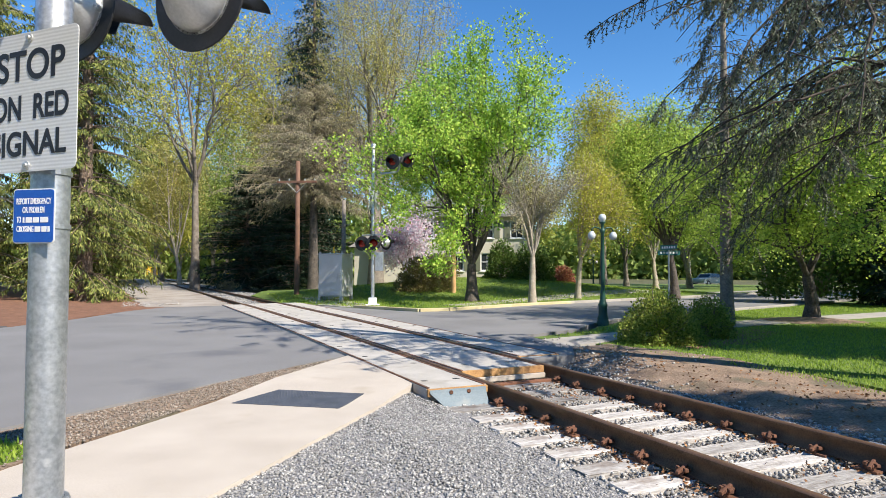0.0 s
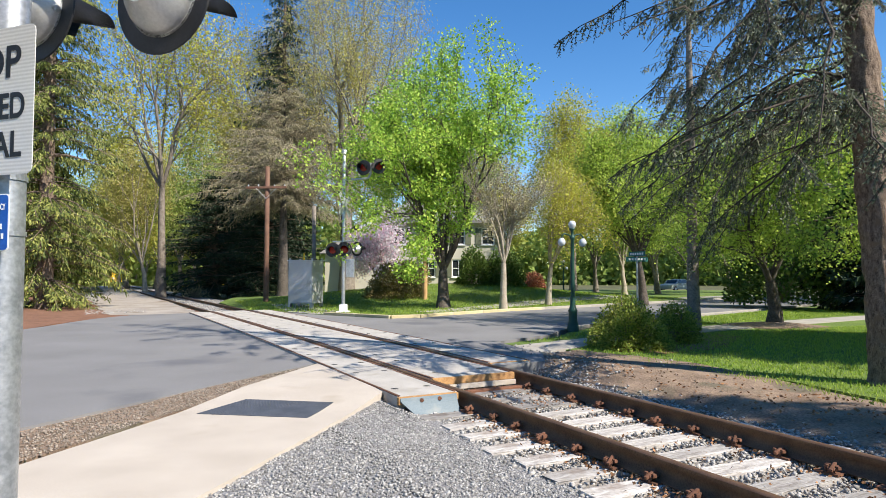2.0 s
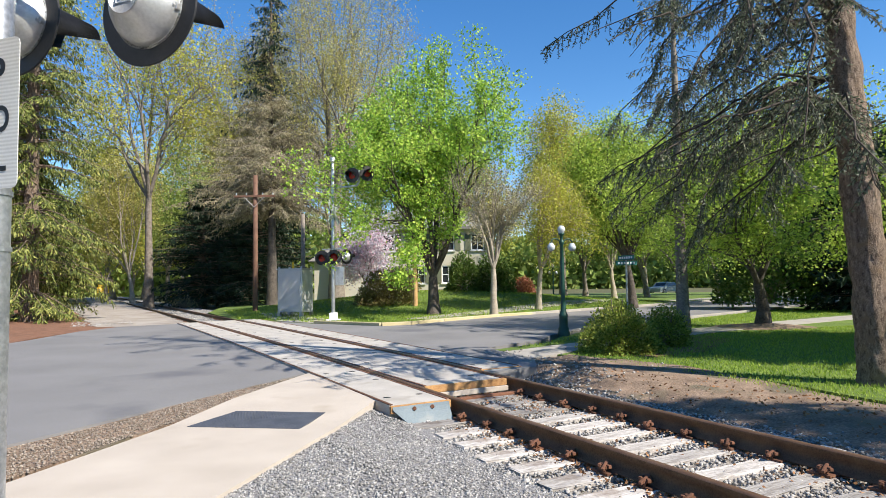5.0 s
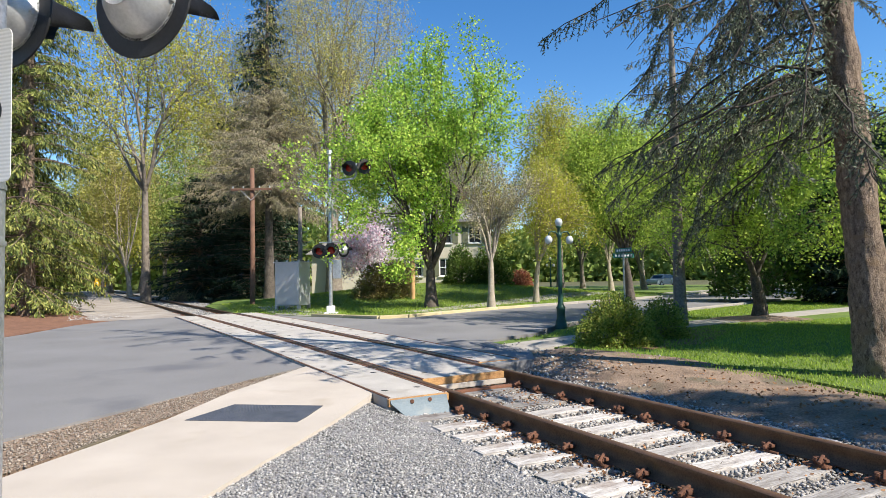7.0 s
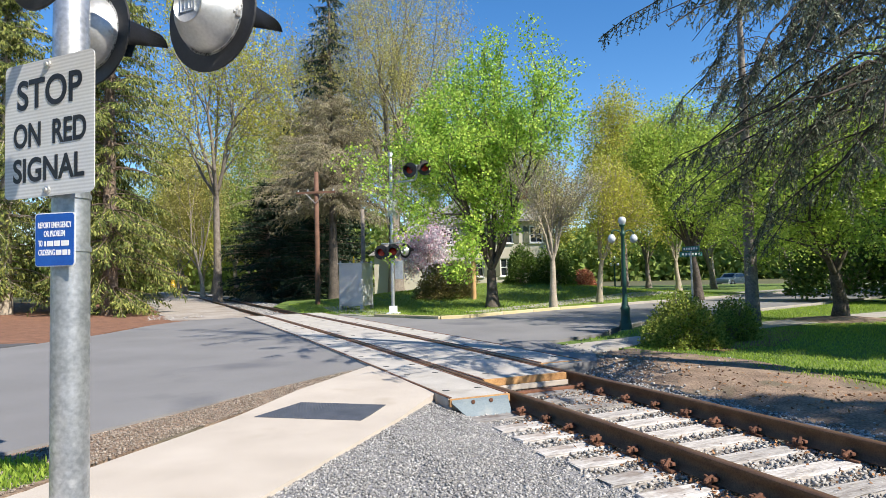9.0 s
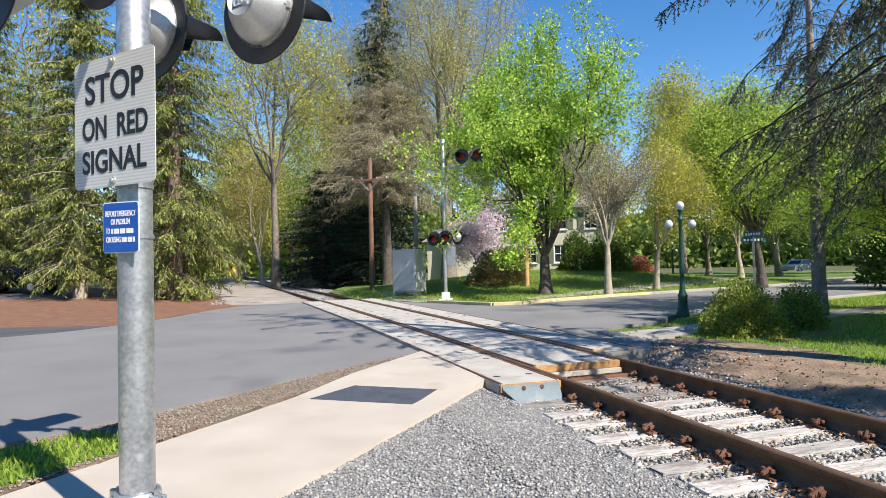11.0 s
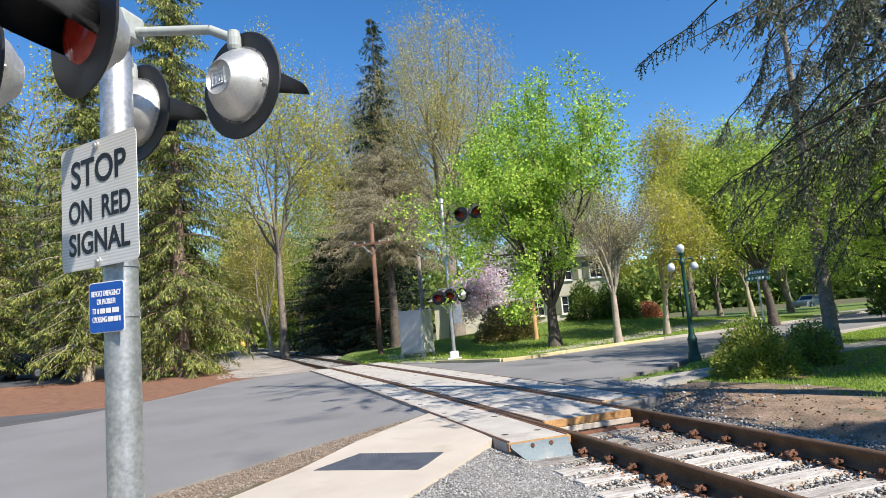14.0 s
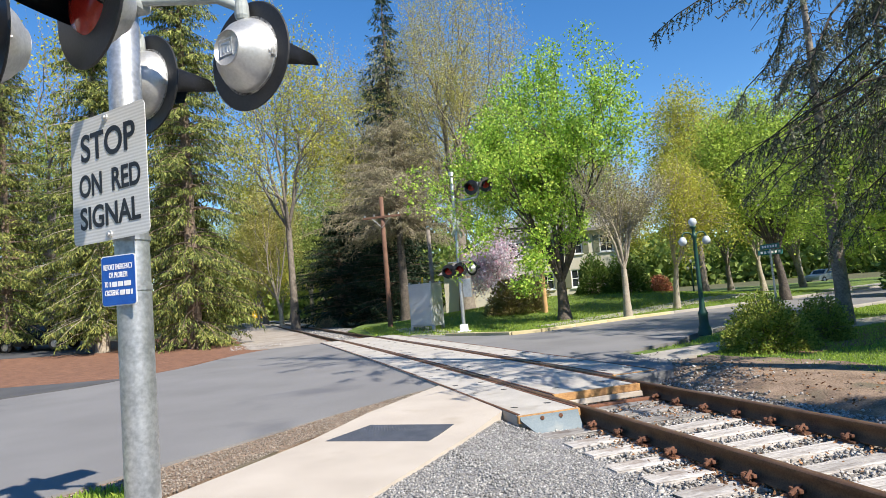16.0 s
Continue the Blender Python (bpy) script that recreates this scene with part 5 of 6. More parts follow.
# ---- house ----
def house():
    z0 = 0.45
    h = thing("house", pose(-2.1, 46.0, z0, 0, 0, 4), "two-storey beige house with shutters and a grey roof behind the trees", "house")
    W, D, H = 9.2, 8.0, 5.1
    # walls with real openings, front wall built round its windows
    cols = [-3.3, -1.1, 1.1, 3.3]
    rows = [(0.95, 2.25), (3.35, 4.6)]
    ww = 0.95
    bm = bmesh.new()
    xs = [-W / 2] + [v for c in cols for v in (c - ww / 2, c + ww / 2)] + [W / 2]
    zs = [-0.6, rows[0][0], rows[0][1], rows[1][0], rows[1][1], H]
    for i in range(len(xs) - 1):
        for j in range(len(zs) - 1):
            if i % 2 == 1 and j % 2 == 1:
                continue
            box(bm, (xs[i + 1] - xs[i], 0.25, zs[j + 1] - zs[j]), Matrix.Translation(((xs[i] + xs[i + 1]) / 2, 0.125, (zs[j] + zs[j + 1]) / 2)))
    bmesh.ops.remove_doubles(bm, verts=bm.verts, dist=0.001)
    part("front_wall", bm, M["siding"], h)
    for nm, sx, sy, px, py in (("side_wall", 0.25, D - 0.5, -W / 2 + 0.125, D / 2), ("side_wall", 0.25, D - 0.5, W / 2 - 0.125, D / 2), ("back_wall", W, 0.25, 0, D - 0.125)):
        part(nm, boxed((sx, sy, H + 0.6), Matrix.Translation((px, py, H / 2 - 0.3))), M["siding"], h)
    for c in cols:
        for a, b in rows:
            w = part("window", boxed((ww, 0.04, b - a), Matrix.Translation((c, 0.14, (a + b) / 2))), M["glass"], h, "dark sash window")
            fr = bmesh.new()
            for sx, sz, px, pz in ((ww, 0.07, 0, a + 0.035), (ww, 0.07, 0, b - 0.035), (0.07, b - a, -ww / 2 + 0.035, (a + b) / 2), (0.07, b - a, ww / 2 - 0.035, (a + b) / 2), (ww, 0.05, 0, (a + b) / 2), (0.03, b - a, 0, (a + b) / 2)):
                box(fr, (sx, 0.06, sz), Matrix.Translation((c + px, 0.09, pz)))
            part("frame", fr, M["white_paint"], w)
            part("sill", boxed((ww + 0.16, 0.14, 0.07), Matrix.Translation((c, -0.05, a - 0.04)), 0.01), M["white_paint"], w)
            for s in (-1, 1):
                part("shutter", boxed((0.42, 0.05, b - a), Matrix.Translation((c + s * (ww / 2 + 0.25), -0.03, (a + b) / 2)), 0.01), M["shutter"], h, "olive-grey shutter")
    bm = bmesh.new()
    o = 0.5
    base = [bm.verts.new(v) for v in ((-W / 2 - o, -o, H), (W / 2 + o, -o, H), (W / 2 + o, D + o, H), (-W / 2 - o, D + o, H))]
    r1, r2 = bm.verts.new((-W / 2 + 2.4, D / 2, H + 2.3)), bm.verts.new((W / 2 - 2.4, D / 2, H + 2.3))
    low = [bm.verts.new(v.co - Vector((0, 0, 0.18))) for v in base]
    bm.faces.new((base[0], base[1], r2, r1)); bm.faces.new((base[1], base[2], r2)); bm.faces.new((base[2], base[3], r1, r2)); bm.faces.new((base[3], base[0], r1))
    for i in range(4):
        bm.faces.new((low[i], low[(i + 1) % 4], base[(i + 1) % 4], base[i]))
    bm.faces.new(low[::-1])
    part("roof", bm, M["shingle"], h, "grey shingle hip roof")
    part("chimney", boxed((0.8, 0.7, 2.2), Matrix.Translation((2.6, 3.2, H + 2.0)), 0.02), M["brick"], h, "red brick chimney")
    wing = boxed((4.2, 5.0, 3.3), Matrix.Translation((-W / 2 - 2.1, 2.9, 1.05)))
    part("wing_wall", wing, M["siding"], h)
    bm = bmesh.new()
    vs = [bm.verts.new(v) for v in ((-W / 2 - 4.6, 0.0, 2.7), (-W / 2, 0.0, 2.7), (-W / 2, 5.8, 2.7), (-W / 2 - 4.6, 5.8, 2.7), (-W / 2 - 3.2, 2.9, 4.0), (-W / 2, 2.9, 4.0))]
    for f in ((0, 1, 5, 4), (2, 3, 4, 5), (3, 0, 4), (1, 2, 5), (3, 2, 1, 0)):
        bm.faces.new([vs[i] for i in f])
    part("wing_roof", bm, M["shingle"], h)


house()


# ---- vehicles ----
def car(m, paint, label, length=4.3):
    """A parked car: body, glass band, wheels with rims, lights."""
    c = thing("car", m, label, "car")
    bm = bmesh.new()
    side = [(-0.5, 0.32), (-0.5, 0.62), (-0.47, 0.82), (-0.24, 0.93), (-0.12, 1.38), (0.20, 1.42), (0.37, 1.05), (0.49, 0.95), (0.5, 0.6), (0.5, 0.32)]
    rows = []
    for y, k in ((-0.86, 0.97), (-0.80, 1.0), (0.80, 1.0), (0.86, 0.97)):
        rows.append([bm.verts.new((px * length * k, y * (0.86 if pz > 1.0 else 1.0), pz)) for px, pz in side])
    n = len(side)
    for a, b in zip(rows, rows[1:]):
        for i in range(n):
            bm.faces.new((a[i], a[(i + 1) % n], b[(i + 1) % n], b[i]))
    bm.faces.new(rows[0]); bm.faces.new(rows[-1][::-1])
    bmesh.ops.recalc_face_normals(bm, faces=bm.faces)
    part("body", bm, M[paint], c)
    for s in (-1, 1):
        g = bmesh.new()
        vs = [g.verts.new((px * length, s * yy, pz)) for px, yy, pz in ((-0.21, 0.865, 0.97), (-0.115, 0.765, 1.33), (0.19, 0.765, 1.36), (0.33, 0.85, 1.04))]
        f = g.faces.new(vs)
        ext = bmesh.ops.extrude_face_region(g, geom=[f])
        for q in ext["geom"]:
            if isinstance(q, bmesh.types.BMVert):
                q.co.y += s * 0.012
        bmesh.ops.recalc_face_normals(g, faces=g.faces)
        part("side_window", g, M["glass"], c)
    part("windscreen", boxed((0.03, 1.25, 0.50), Matrix.Translation((-0.185 * length, 0, 1.15)) @ Matrix.Rotation(radians(48), 4, "Y"), 0.01), M["glass"], c)
    part("rear_window", boxed((0.03, 1.25, 0.42), Matrix.Translation((0.29 * length, 0, 1.24)) @ Matrix.Rotation(radians(-60), 4, "Y"), 0.01), M["glass"], c)
    for px in (-0.31, 0.31):
        for s in (-1, 1):
            wm = Matrix.Translation((px * length, s * 0.80, 0.33)) @ Matrix.Rotation(radians(90), 4, "X")
            w = part("wheel", turned([(0.19, -0.1), (0.31, -0.1), (0.335, -0.06), (0.335, 0.06), (0.31, 0.1), (0.19, 0.1)], 20, wm), M["rubber"], c, "black tyre", True)
            part("rim", turned([(0.0, -0.095), (0.06, -0.095), (0.19, -0.08), (0.19, 0.08), (0.06, 0.095), (0.0, 0.095)], 12, wm), M["aluminium"], w, "silver rim")
    for s in (-1, 1):
        part("headlight", boxed((0.06, 0.34, 0.12), Matrix.Translation((-0.49 * length, s * 0.58, 0.68)), 0.02), M["globe"], c)
        part("tail_light", boxed((0.05, 0.26, 0.16), Matrix.Translation((0.495 * length, s * 0.62, 0.78)), 0.02), M["red_lens"], c)
    return c


car(pose(-28.0, 63.0, -0.27, 0, 0, -20), "yellow", "yellow car parked under the dark conifers")
car(pose(-29.0, 27.6, 0.42, 0, 0, 12), "car_black", "black car parked beyond the spruces")


def rail_machine():
    p = track(112, 0.76)
    d, n = rail_dir(112)
    m = Matrix.Translation(p) @ Matrix.Rotation(math.atan2(d.y, d.x) - math.pi / 2, 4, "Z")
    r = thing("rail_machine", m, "yellow rail maintenance machine standing far along the track", "rail vehicle")
    part("body", boxed((2.5, 5.0, 1.3), Matrix.Translation((0, 2.5, 1.15)), 0.08), M["yellow"], r)
    part("cab", boxed((2.3, 2.0, 1.3), Matrix.Translation((0, 1.3, 2.45)), 0.08), M["yellow"], r)
    part("windscreen", boxed((1.9, 0.04, 0.8), Matrix.Translation((0, 0.28, 2.55)), 0.01), M["glass"], r)
    part("frame", boxed((2.2, 5.2, 0.3), Matrix.Translation((0, 2.5, 0.45)), 0.03), M["black"], r)
    for s in (-1, 1):
        part("headlight", turned([(0.0, 0.06), (0.16, 0.04), (0.18, 0.0)], 14, Matrix.Translation((s * 0.8, -0.02, 1.2)) @ Matrix.Rotation(radians(90), 4, "X")), M["globe"], r)
        for y in (0.8, 4.2):
            part("wheel", turned([(0.0, -0.06), (0.36, -0.06), (0.38, 0.06), (0.0, 0.06)], 18, Matrix.Translation((s * 0.76, y, 0.37)) @ Matrix.Rotation(radians(90), 4, "Y")), M["rail"], r)


rail_machine()


car(pose(23.4, 74.0, -0.27, 0, 0, 40), "pale_metal", "pale grey car parked beyond the shrubs")


def garden_post(x, y):
    g = thing("garden_post", pose(x, y, -0.1), "thin black post standing in the lawn", "post")
    part("post", turned([(0.022, -0.1), (0.022, 0.92), (0.0, 0.93)], 8), M["black"], g)
    part("cap", turned([(0.03, 0.92), (0.034, 0.95), (0.0, 0.98)], 8), M["black"], g)


garden_post(12.9, 20.6)


def dumpster():
    d = thing("waste_container", pose(-33.2, 25.2, 0.40, 0, 0, 10), "pale green metal waste container beside the car", "waste container")
    bm = bmesh.new()
    for (sx, sy, sz), pos in (((3.4, 0.06, 1.25), (0, -0.85, 0.75)), ((3.4, 0.06, 1.25), (0, 0.85, 0.75)), ((0.06, 1.7, 1.25), (-1.7, 0, 0.75)), ((0.06, 1.7, 1.25), (1.7, 0, 0.75)), ((3.4, 1.7, 0.06), (0, 0, 0.14))):
        box(bm, (sx, sy, sz), Matrix.Translation(pos), 0.01)
    part("body", bm, M["pale_metal"], d)
    for x in (-1.2, -0.4, 0.4, 1.2):
        part("rib", boxed((0.1, 0.08, 1.2), Matrix.Translation((x, -0.90, 0.75)), 0.01), M["pale_metal"], d)
    part("rim", boxed((3.5, 0.1, 0.09), Matrix.Translation((0, -0.88, 1.4)), 0.02), M["pale_metal"], d)


dumpster()


# ---- trees and shrubs ----
broadleaf("maple_tree", "upright maple in fresh bright green leaf on the verge", -1.15, 28.3, 0, 12.1, 5.0, 0.30, 11, base=0.14, limbs=9, upright=0.62, levels=4, leaves=22, leaf=0.115, leaf_mat="maple_leaf", fuzz=0.16, bark="bark_dark")
broadleaf("street_tree", "small vase-shaped tree, almost bare, beside the kerb", 1.5, 26.8, 0, 6.6, 2.6, 0.17, 12, base=0.30, limbs=8, upright=1.0, levels=4, leaves=3, leaf=0.07, leaf_mat="bare_bud", bark="bark_pale", fuzz=0.15, group="street trees", shape="vase")
broadleaf("street_tree", "small tree with sparse yellow-green leaves beside the kerb", 3.8, 30.5, 0, 6.8, 2.4, 0.16, 13, base=0.28, limbs=6, upright=0.8, levels=4, leaves=7, leaf=0.09, leaf_mat="yellow_leaf", bark="bark_pale", fuzz=0.28, group="street trees")
broadleaf("lawn_tree", "low spreading tree in fresh green leaf on the lawn", 9.4, 19.6, -0.05, 7.6, 4.4, 0.24, 14, base=0.17, limbs=6, upright=0.35, levels=4, leaves=22, leaf=0.085, leaf_mat="green_leaf", fuzz=0.22, shape="wide", bark="bark_dark")
broadleaf("broadleaf_tree", "green leafy tree beyond the street lamp", 9.0, 33, 0.1, 9.6, 3.6, 0.24, 15, base=0.2, limbs=6, upright=0.6, levels=4, leaves=26, leaf=0.11, leaf_mat="green_leaf", fuzz=0.32, bark="bark_dark")
broadleaf("broadleaf_tree", "tall tree with yellowish spring leaves behind the street", 7.4, 46, 0, 14.5, 3.9, 0.3, 16, base=0.25, limbs=6, upright=0.7, levels=4, leaves=16, leaf=0.14, leaf_mat="yellow_leaf", fuzz=0.45)
broadleaf("blossom_tree", "small tree in pink blossom beside the house", -5.7, 37.5, 0.3, 5.2, 1.7, 0.12, 17, base=0.2, limbs=6, upright=0.5, levels=3, leaves=22, leaf=0.13, leaf_mat="blossom", fuzz=0.25)
conifer("spruce", "tall spruce with a scaly trunk and grey-green drooping boughs", 6.1, 8.95, -0.1, 17, 5.0, 0.25, 21, first=3.6, step=0.32, per=6, droop=0.56, needle=0.055, width=0.02, twig_step=0.095, mat="grey_needle", hang=1.1, thin=0.22, sprays=24,
        power=0.6, azimuth=(110, 232), trunk_lean=(-1.1, 0.1), ragged=0.35, wander=0.26, clump=0.7, relief=0.036, twig_r=0.006, dense_to=7.5, branch_mat="dark_twig", loose=2.4, fan=0.9)
conifer("spruce", "slender spruce with a bare lower trunk on the lawn", 6.3, 17.5, -0.1, 12.0, 2.6, 0.17, 22, first=3.4, step=0.34, per=5, droop=0.45, needle=0.11, width=0.024, twig_step=0.12, mat="grey_needle", bark="bark", hang=0.8, thin=0.2, sprays=8, ragged=0.4, wander=0.14, clump=0.7,
        twig_r=0.007, branch_mat="dark_twig", loose=1.3)
conifer("spruce", "large green spruce with hanging boughs down to the mulch", -19.0, 27.0, 0.0, 25, 4.0, 0.35, 23, first=0.5, step=0.36, per=8, droop=0.38, needle=0.21, width=0.052, twig_step=0.13, hang=0.7, power=0.75, sprays=5, group="spruces")
conifer("spruce", "spruce with a pale bare stem among the green boughs", -23.8, 26.3, 0.2, 23, 3.6, 0.28, 24, first=1.2, step=0.36, per=9, droop=0.35, needle=0.21, width=0.052, twig_step=0.13, hang=0.7, thin=0.08, sprays=5, bark="bark_pale", power=0.8, group="spruces")
conifer("spruce", "open spruce with many bare twigs beyond the mulch", -30.5, 27.0, 0.4, 20, 4.0, 0.26, 25, first=1.0, step=0.38, per=9, droop=0.3, needle=0.21, width=0.052, twig_step=0.13, hang=0.6, thin=0.12, sprays=5, group="spruces")
conifer("spruce", "dark spruce beside the distant track", -27.5, 37.0, 0.1, 20, 3.6, 0.28, 26, first=0.5, step=0.45, per=7, droop=0.35, needle=0.4, width=0.1, twig_step=0.28, hang=0.7, group="spruces")
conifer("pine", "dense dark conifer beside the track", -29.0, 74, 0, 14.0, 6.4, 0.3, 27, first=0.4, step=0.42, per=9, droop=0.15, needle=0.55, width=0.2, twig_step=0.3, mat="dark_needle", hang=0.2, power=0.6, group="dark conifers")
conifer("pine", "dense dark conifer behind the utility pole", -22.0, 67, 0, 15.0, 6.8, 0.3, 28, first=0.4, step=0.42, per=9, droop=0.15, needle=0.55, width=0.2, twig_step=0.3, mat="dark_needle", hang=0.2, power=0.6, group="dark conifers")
conifer("old_hemlock", "half-bare hemlock with a tangle of brown drooping branches", -12.4, 40.5, 0, 14.0, 7.4, 0.35, 29, first=6.2, step=0.26, per=9, droop=0.24, needle=0.16, width=0.035, twig_step=0.16, mat="bare_bud", bark="bark_dark", hang=0.7, sprays=4, power=0.55, loose=1.6, ragged=0.35, wander=0.26,
        relief=0.02, twig_r=0.015, branch_mat="twig")
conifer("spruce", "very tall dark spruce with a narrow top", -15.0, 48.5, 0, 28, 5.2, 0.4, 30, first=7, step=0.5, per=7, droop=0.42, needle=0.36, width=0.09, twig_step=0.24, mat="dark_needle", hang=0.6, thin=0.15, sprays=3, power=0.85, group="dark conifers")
broadleaf("tall_tree", "tall deciduous tree just coming into olive bud", -9.2, 45.5, 0.2, 26, 7.0, 0.55, 31, base=0.3, limbs=6, upright=0.55, levels=4, leaves=22, leaf=0.14, leaf_mat="olive_bud", fuzz=0.45, kids=3, aspect=0.5, fine=0.014, bark="bark")
broadleaf("tall_tree", "tall deciduous tree with pale olive buds", -18.5, 52, 0, 25, 6.5, 0.4, 32, base=0.3, limbs=6, upright=0.7, levels=4, leaves=16, leaf=0.15, leaf_mat="olive_bud", fuzz=0.45, aspect=0.5, fine=0.014)
broadleaf("tall_tree", "tall tree with sparse yellow spring leaves above the spruces", -23.5, 46, 0, 27, 7.5, 0.35, 33, base=0.3, limbs=6, upright=0.55, levels=4, leaves=8, leaf=0.17, leaf_mat="yellow_leaf", fuzz=0.35, fine=0.014)
broadleaf("tall_tree", "bare pale tree far behind the track", -25, 84, 0, 26, 8.0, 0.35, 34, base=0.3, limbs=6, upright=0.8, levels=4, leaves=5, leaf=0.2, leaf_mat="bare_bud", bark="bark_pale", fuzz=0.5, aspect=0.4, fine=0.022)
broadleaf("tall_tree", "half-bare tree with yellow leaves over the car park", -34, 33, 0.5, 22, 7.0, 0.35, 35, base=0.25, limbs=6, upright=0.6, levels=4, leaves=2, leaf=0.2, leaf_mat="yellow_leaf", fuzz=0.3)
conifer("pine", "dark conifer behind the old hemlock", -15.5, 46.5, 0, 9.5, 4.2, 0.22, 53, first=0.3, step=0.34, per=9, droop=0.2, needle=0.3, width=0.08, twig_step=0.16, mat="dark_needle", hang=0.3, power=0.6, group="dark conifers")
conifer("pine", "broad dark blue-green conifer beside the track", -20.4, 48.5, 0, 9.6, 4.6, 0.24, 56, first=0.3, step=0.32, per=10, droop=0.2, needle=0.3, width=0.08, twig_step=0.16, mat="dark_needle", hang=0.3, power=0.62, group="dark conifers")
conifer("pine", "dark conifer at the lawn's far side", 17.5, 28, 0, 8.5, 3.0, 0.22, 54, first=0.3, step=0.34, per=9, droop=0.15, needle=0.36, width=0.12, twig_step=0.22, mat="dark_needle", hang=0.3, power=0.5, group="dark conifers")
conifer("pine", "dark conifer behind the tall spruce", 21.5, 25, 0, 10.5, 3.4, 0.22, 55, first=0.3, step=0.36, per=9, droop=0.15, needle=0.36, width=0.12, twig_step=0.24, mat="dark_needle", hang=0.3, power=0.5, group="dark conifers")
bush("lawn_bush", "rounded green shrub on mulch beside the walk", 3.55, 13.2, -0.1, 0.88, 0.8, 1.08, 41, "bush_leaf", 15000, 0.048)
bush("lawn_bush", "smaller green shrub beside the slender spruce", 4.85, 14.4, -0.1, 0.55, 0.5, 0.9, 42, "bush_leaf", 8000, 0.048)
bush("dead_brush", "heap of bare grey branches beside the track", -20.3, 45.0, -0.1, 1.1, 0.9, 0.9, 49, "bare_bud", 250, 0.12, category="branches")
bush("brown_shrub", "wide brownish shrub on the bank", -3.9, 33.5, 0.25, 1.9, 1.4, 2.0, 43, "brown_bush", 9000, 0.11)
bush("evergreen_shrub", "dark evergreen shrub against the house", 0.1, 38.5, 0.65, 1.2, 1.1, 2.7, 44, "dark_bush", 6000, 0.13)
bush("evergreen_shrub", "dark evergreen shrub below the house gable", 2.1, 38.8, 0.6, 1.3, 1.1, 2.6, 45, "dark_bush", 6000, 0.13)
bush("red_shrub", "low reddish-brown shrub beside the street", 3.9, 40, 0.4, 1.1, 1.0, 1.3, 46, "red_bush", 4000, 0.12)
bush("evergreen_shrub", "broad dark evergreen mass at the lawn's far side", 14.6, 30, 0.2, 2.6, 2.0, 4.6, 47, "dark_bush", 9000, 0.18)
bush("evergreen_shrub", "dark hedge beyond the spreading tree", 21, 27, 0.2, 3.0, 2.0, 4.0, 48, "dark_bush", 9000, 0.18)


# two unseen trees to the right, added to shade the lawn and dirt
broadleaf("shade_tree", "dense leafy tree out of view, added to shade the near lawn", 15.2, 9.2, -0.1, 12, 3.3, 0.3, 51, base=0.25, limbs=6, upright=0.5, levels=3, leaves=30, leaf=0.5, leaf_mat="green_leaf", fuzz=0.6, kids=4)
conifer("spruce", "spruce out of view, added to shade the dirt bank", 13.6, 1.2, -0.1, 13, 3.2, 0.24, 52, first=1.5, step=0.45, per=7, droop=0.35, needle=0.4, width=0.1, twig_step=0.28, hang=0.7, group="spruces")
sheet("mulch", [(2.9, 12.6), (4.0, 12.3), (5.3, 13.2), (6.9, 15.6), (6.6, 16.6), (5.4, 15.8), (4.0, 14.5), (3.0, 13.5)], -0.075, M["mulch"], "brown mulch round the shrubs", 0.5, 0.1, 0.1, "mulch", 20)
sheet("mulch", [(9.4 + 1.5 * math.cos(a), 19.5 + 1.3 * math.sin(a)) for a in np.arange(0, 6.2, 0.5)], lambda x, y: 0.06 - 0.1 * math.hypot(x - 9.4, y - 19.5), M["dirt"], "dark mulch mound round the spreading tree", 0.5, 0.05, 0.2, "mulch", 21, flat=False)


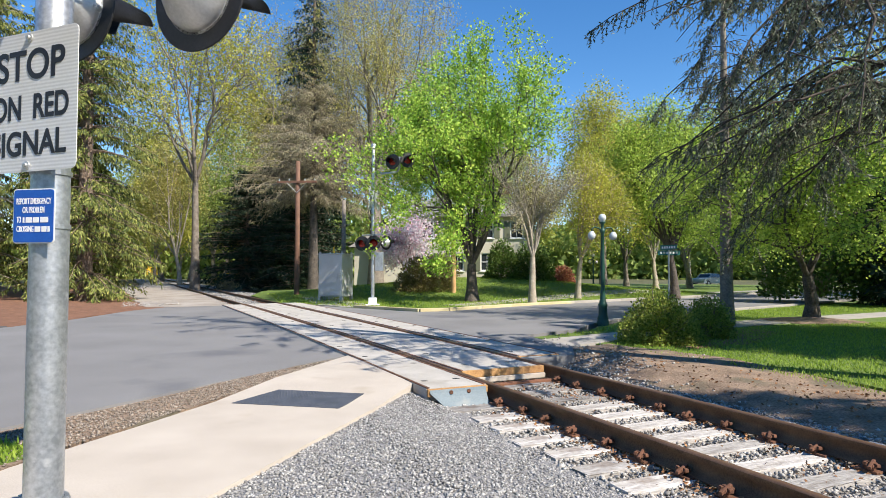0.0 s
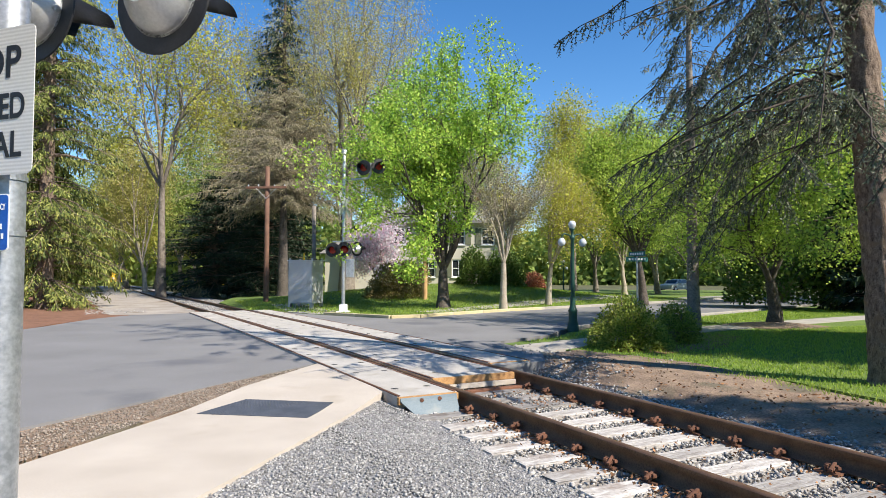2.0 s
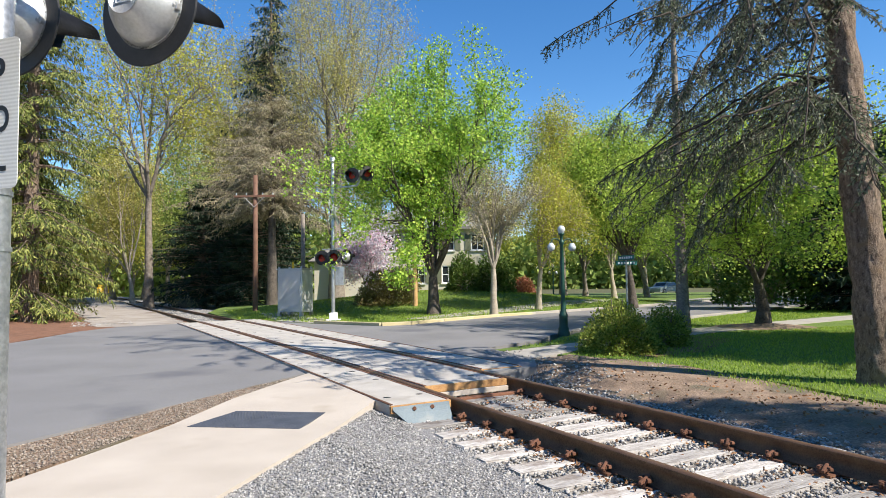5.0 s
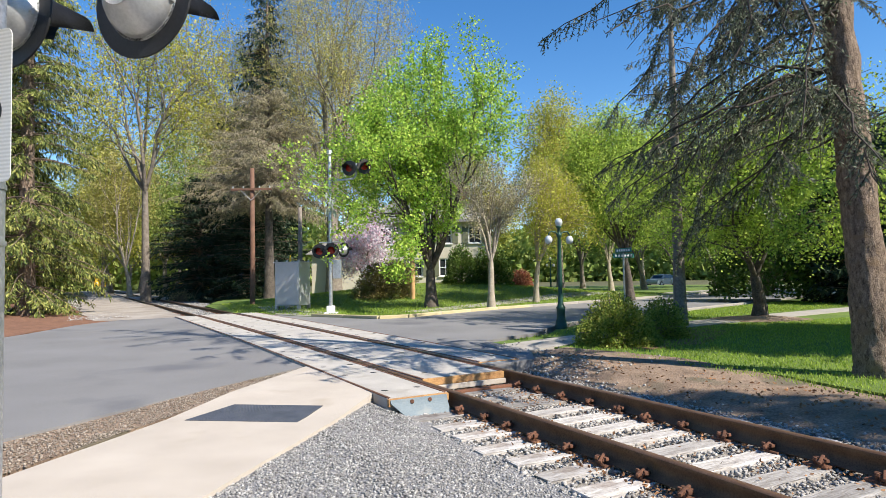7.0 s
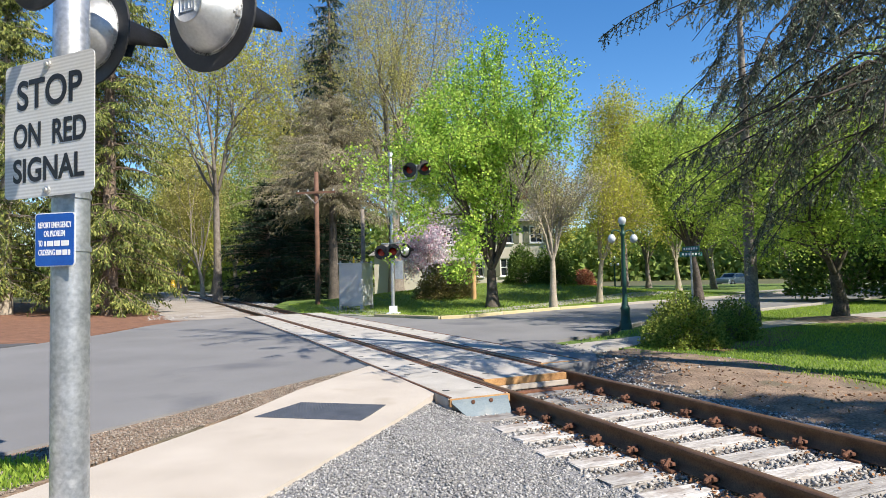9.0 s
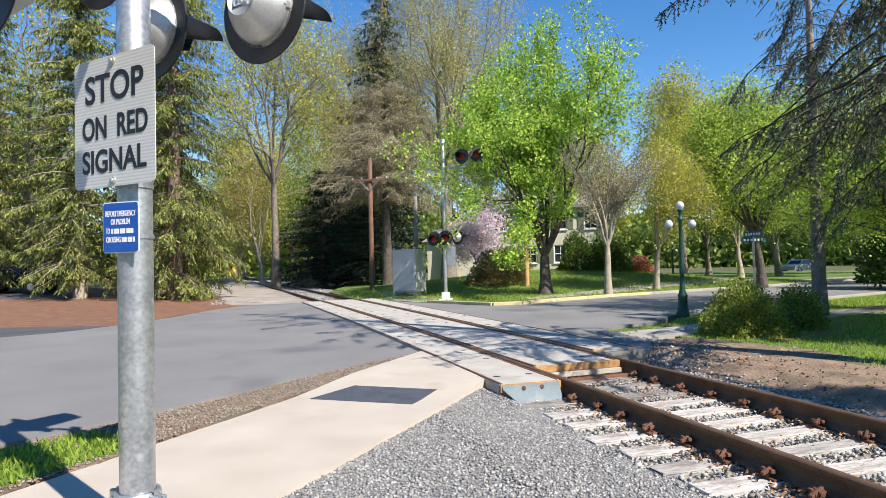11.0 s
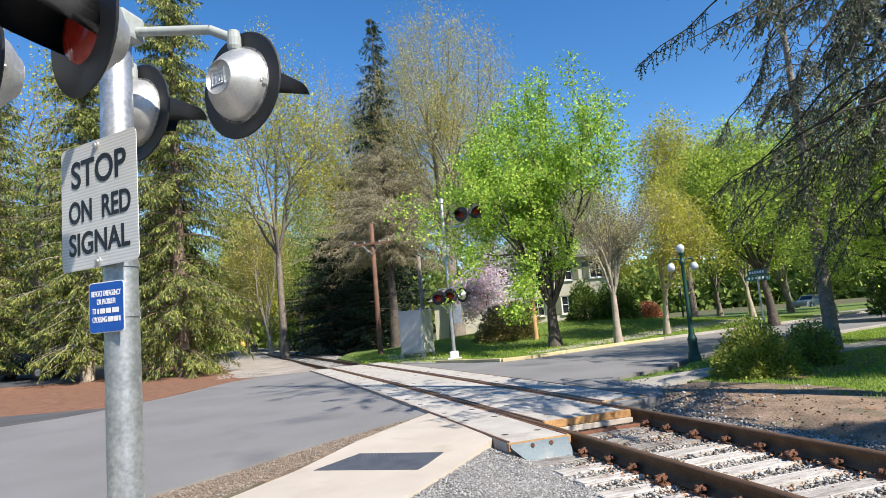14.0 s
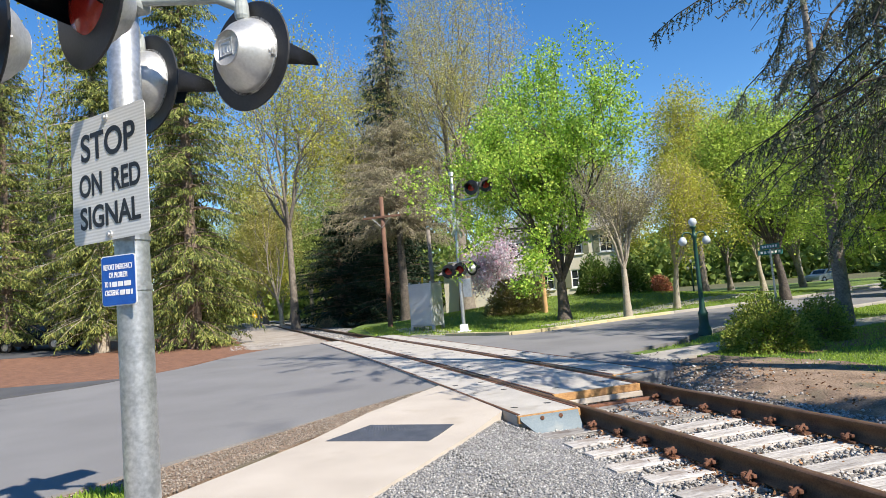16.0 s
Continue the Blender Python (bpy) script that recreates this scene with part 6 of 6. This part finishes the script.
def far_tree_kinds():
    kinds = []
    for i, (mat, bark, h, s, lf) in enumerate((("wood_leaf", "bark_pale", 16, 4.5, 0.19), ("green_leaf", "bark", 14, 4.8, 0.20), ("olive_bud", "bark_pale", 18, 4.2, 0.17), ("yellow_leaf", "bark", 15, 4.2, 0.20))):
        kinds.append(broadleaf("woodland_tree", ("green woodland tree in the distance", "leafy green tree in the distance", "tall tree in olive bud in the distance", "yellow-green tree in the distance")[i], (-38, 12, -30, 30)[i], (74, 62, 82, 70)[i], 0, h, s, 0.28, 60 + i,
                               base=0.16, limbs=5, upright=0.65, levels=3, leaves=30, leaf=lf, leaf_mat=mat, bark=bark, fuzz=0.6, group="woodland trees", kids=4))
    spots = [(-38, 86, 2, 1.65), (-47, 82, 3, 1.45), (-31, 90, 2, 1.65), (-37, 77, 0, 1.3), (-44, 84, 3, 1.1), (-50, 92, 2, 1.0), (-34, 63, 2, 0.95), (-40, 95, 3, 1.1), (-38.5, 66, 3, 0.8), (-47, 62, 0, 1.15), (-55, 74, 2, 1.1), (-62, 86, 1, 1.2), (-66, 118, 0, 1.1), (-52, 112, 1, 1.2), (-75, 112, 0, 1.2), (-60, 60, 3, 1.1), (-45, 44, 0, 1.2), (-52, 36, 2, 1.1), (-44, 28, 0, 1.0), (-58, 22, 1, 1.2),
             (-14, 70, 2, 1.2), (-6, 66, 0, 1.0), (2, 62, 3, 0.95), (16, 55, 1, 0.9), (19, 66, 0, 1.0), (27, 58, 2, 0.9), (28, 39, 1, 0.75), (27, 36, 0, 0.85), (34, 46, 3, 0.9), (31, 26, 1, 1.0), (38, 34, 0, 1.0), (42, 18, 1, 1.0), (48, 28, 2, 1.0), (14, 40, 1, 0.72), (19.5, 35, 0, 0.7), (12, 50, 0, 0.85), (21, 52, 1, 0.8),
             (24, -18, 0, 1.0), (5, -26, 1, 1.1), (-16, -24, 0, 1.0), (-34, -12, 1, 1.1), (40, 2, 0, 1.0)]
    rng = random.Random(9)
    for x, y, k, s in spots:
        ob = copy_thing(kinds[k], pose(x, y, 0, 0, 0, rng.uniform(0, 360)) @ Matrix.Scale(s, 4))


far_tree_kinds()


def far_woods():
    """A band of woodland foliage round the place, far behind all else."""
    rng = np.random.default_rng(77)
    n = 200000
    a = rng.uniform(0, 2 * math.pi, n)
    r = rng.uniform(105, 135, n)
    top = 13 + 3 * np.sin(a * 7) + 2 * np.sin(a * 17 + 1) + 1.5 * np.sin(a * 41)
    p = np.stack([r * np.cos(a), r * np.sin(a) + 30, rng.uniform(0.0, 1, n) ** 1.25 * top - 0.5], 1)
    v, f = leaf_quads(rng, p, 1.3, 1.1)
    tagged(mesh_np("far_woods", v, f, M["wood_leaf"]), "distant belt of green woodland", "woods", kind="stuff")


far_woods()


# ---- grass ----
def grass_blades(name, label, poly, n, size, seed, zoff):
    rng = np.random.default_rng(seed)
    xs, ys = [p[0] for p in poly], [p[1] for p in poly]
    x, y = rng.uniform(min(xs), max(xs), n * 4), rng.uniform(min(ys), max(ys), n * 4)
    keep = in_poly(x, y, poly)
    x, y = x[keep][:n], y[keep][:n]
    z = np.array([lift(a, b) for a, b in zip(x, y)]) + zoff
    d = np.stack([rng.normal(0, 0.45, len(x)), rng.normal(0, 0.45, len(x)), np.ones(len(x))], 1)
    v, f = leaf_quads(rng, np.stack([x, y, z], 1), size, size * 0.22, d, 0.3)
    tagged(mesh_np(name, v, f, M["grass"]), label, "grass", kind="stuff")


sheet("grass_patch", [(-3.3, 4.75), (-3.95, 4.9), (-4.15, 4.6), (-6.0, 0.8), (-4.4, 0.2), (-3.75, 2.5)], -0.085, M["grass_soil"], "strip of grass between footpath and road", 0.5, 0.08, 0.1, "grass", 19)
grass_blades("grass", "uneven green grass between footpath and road", [(-3.3, 4.75), (-3.95, 4.95), (-4.2, 4.65), (-6.0, 0.8), (-4.4, 0.2), (-3.75, 2.5)], 9000, 0.075, 90, -0.09)
grass_blades("grass", "mown green grass of the near lawn", [(2.45, 12.7), (3.95, 10.9), (4.9, 9.0), (5.45, 7.45), (8.05, 5.35), (13, 8), (18, 22), (7, 17.3), (2.9, 13.6)], 75000, 0.055, 91, -0.09)
grass_blades("grass", "thin grass creeping over the dirt edge", [(2.1, 12.3), (3.6, 10.5), (4.5, 8.7), (5.05, 7.1), (7.7, 5.0), (8.05, 5.35), (5.45, 7.45), (4.9, 9.0), (3.95, 10.9), (2.45, 12.7)], 2600, 0.06, 94, -0.09)
grass_blades("grass", "mown green grass beyond the walk", [(2.4, 15.6), (1.2, 13.9), (2.2, 14.7), (6.4, 18.8), (13.5, 24), (26, 33), (14, 29), (5, 20.2)], 30000, 0.07, 92, -0.09)
grass_blades("grass", "mown green grass on the bank", [(-9.3, 26.3), (-7.4, 25.4), (-5.3, 23.6), (-2.6, 21.8), (-0.75, 23.75), (1.6, 26.6), (9.3, 34.4), (14, 42), (-8, 44), (-13, 34)], 45000, 0.09, 93, -0.05)
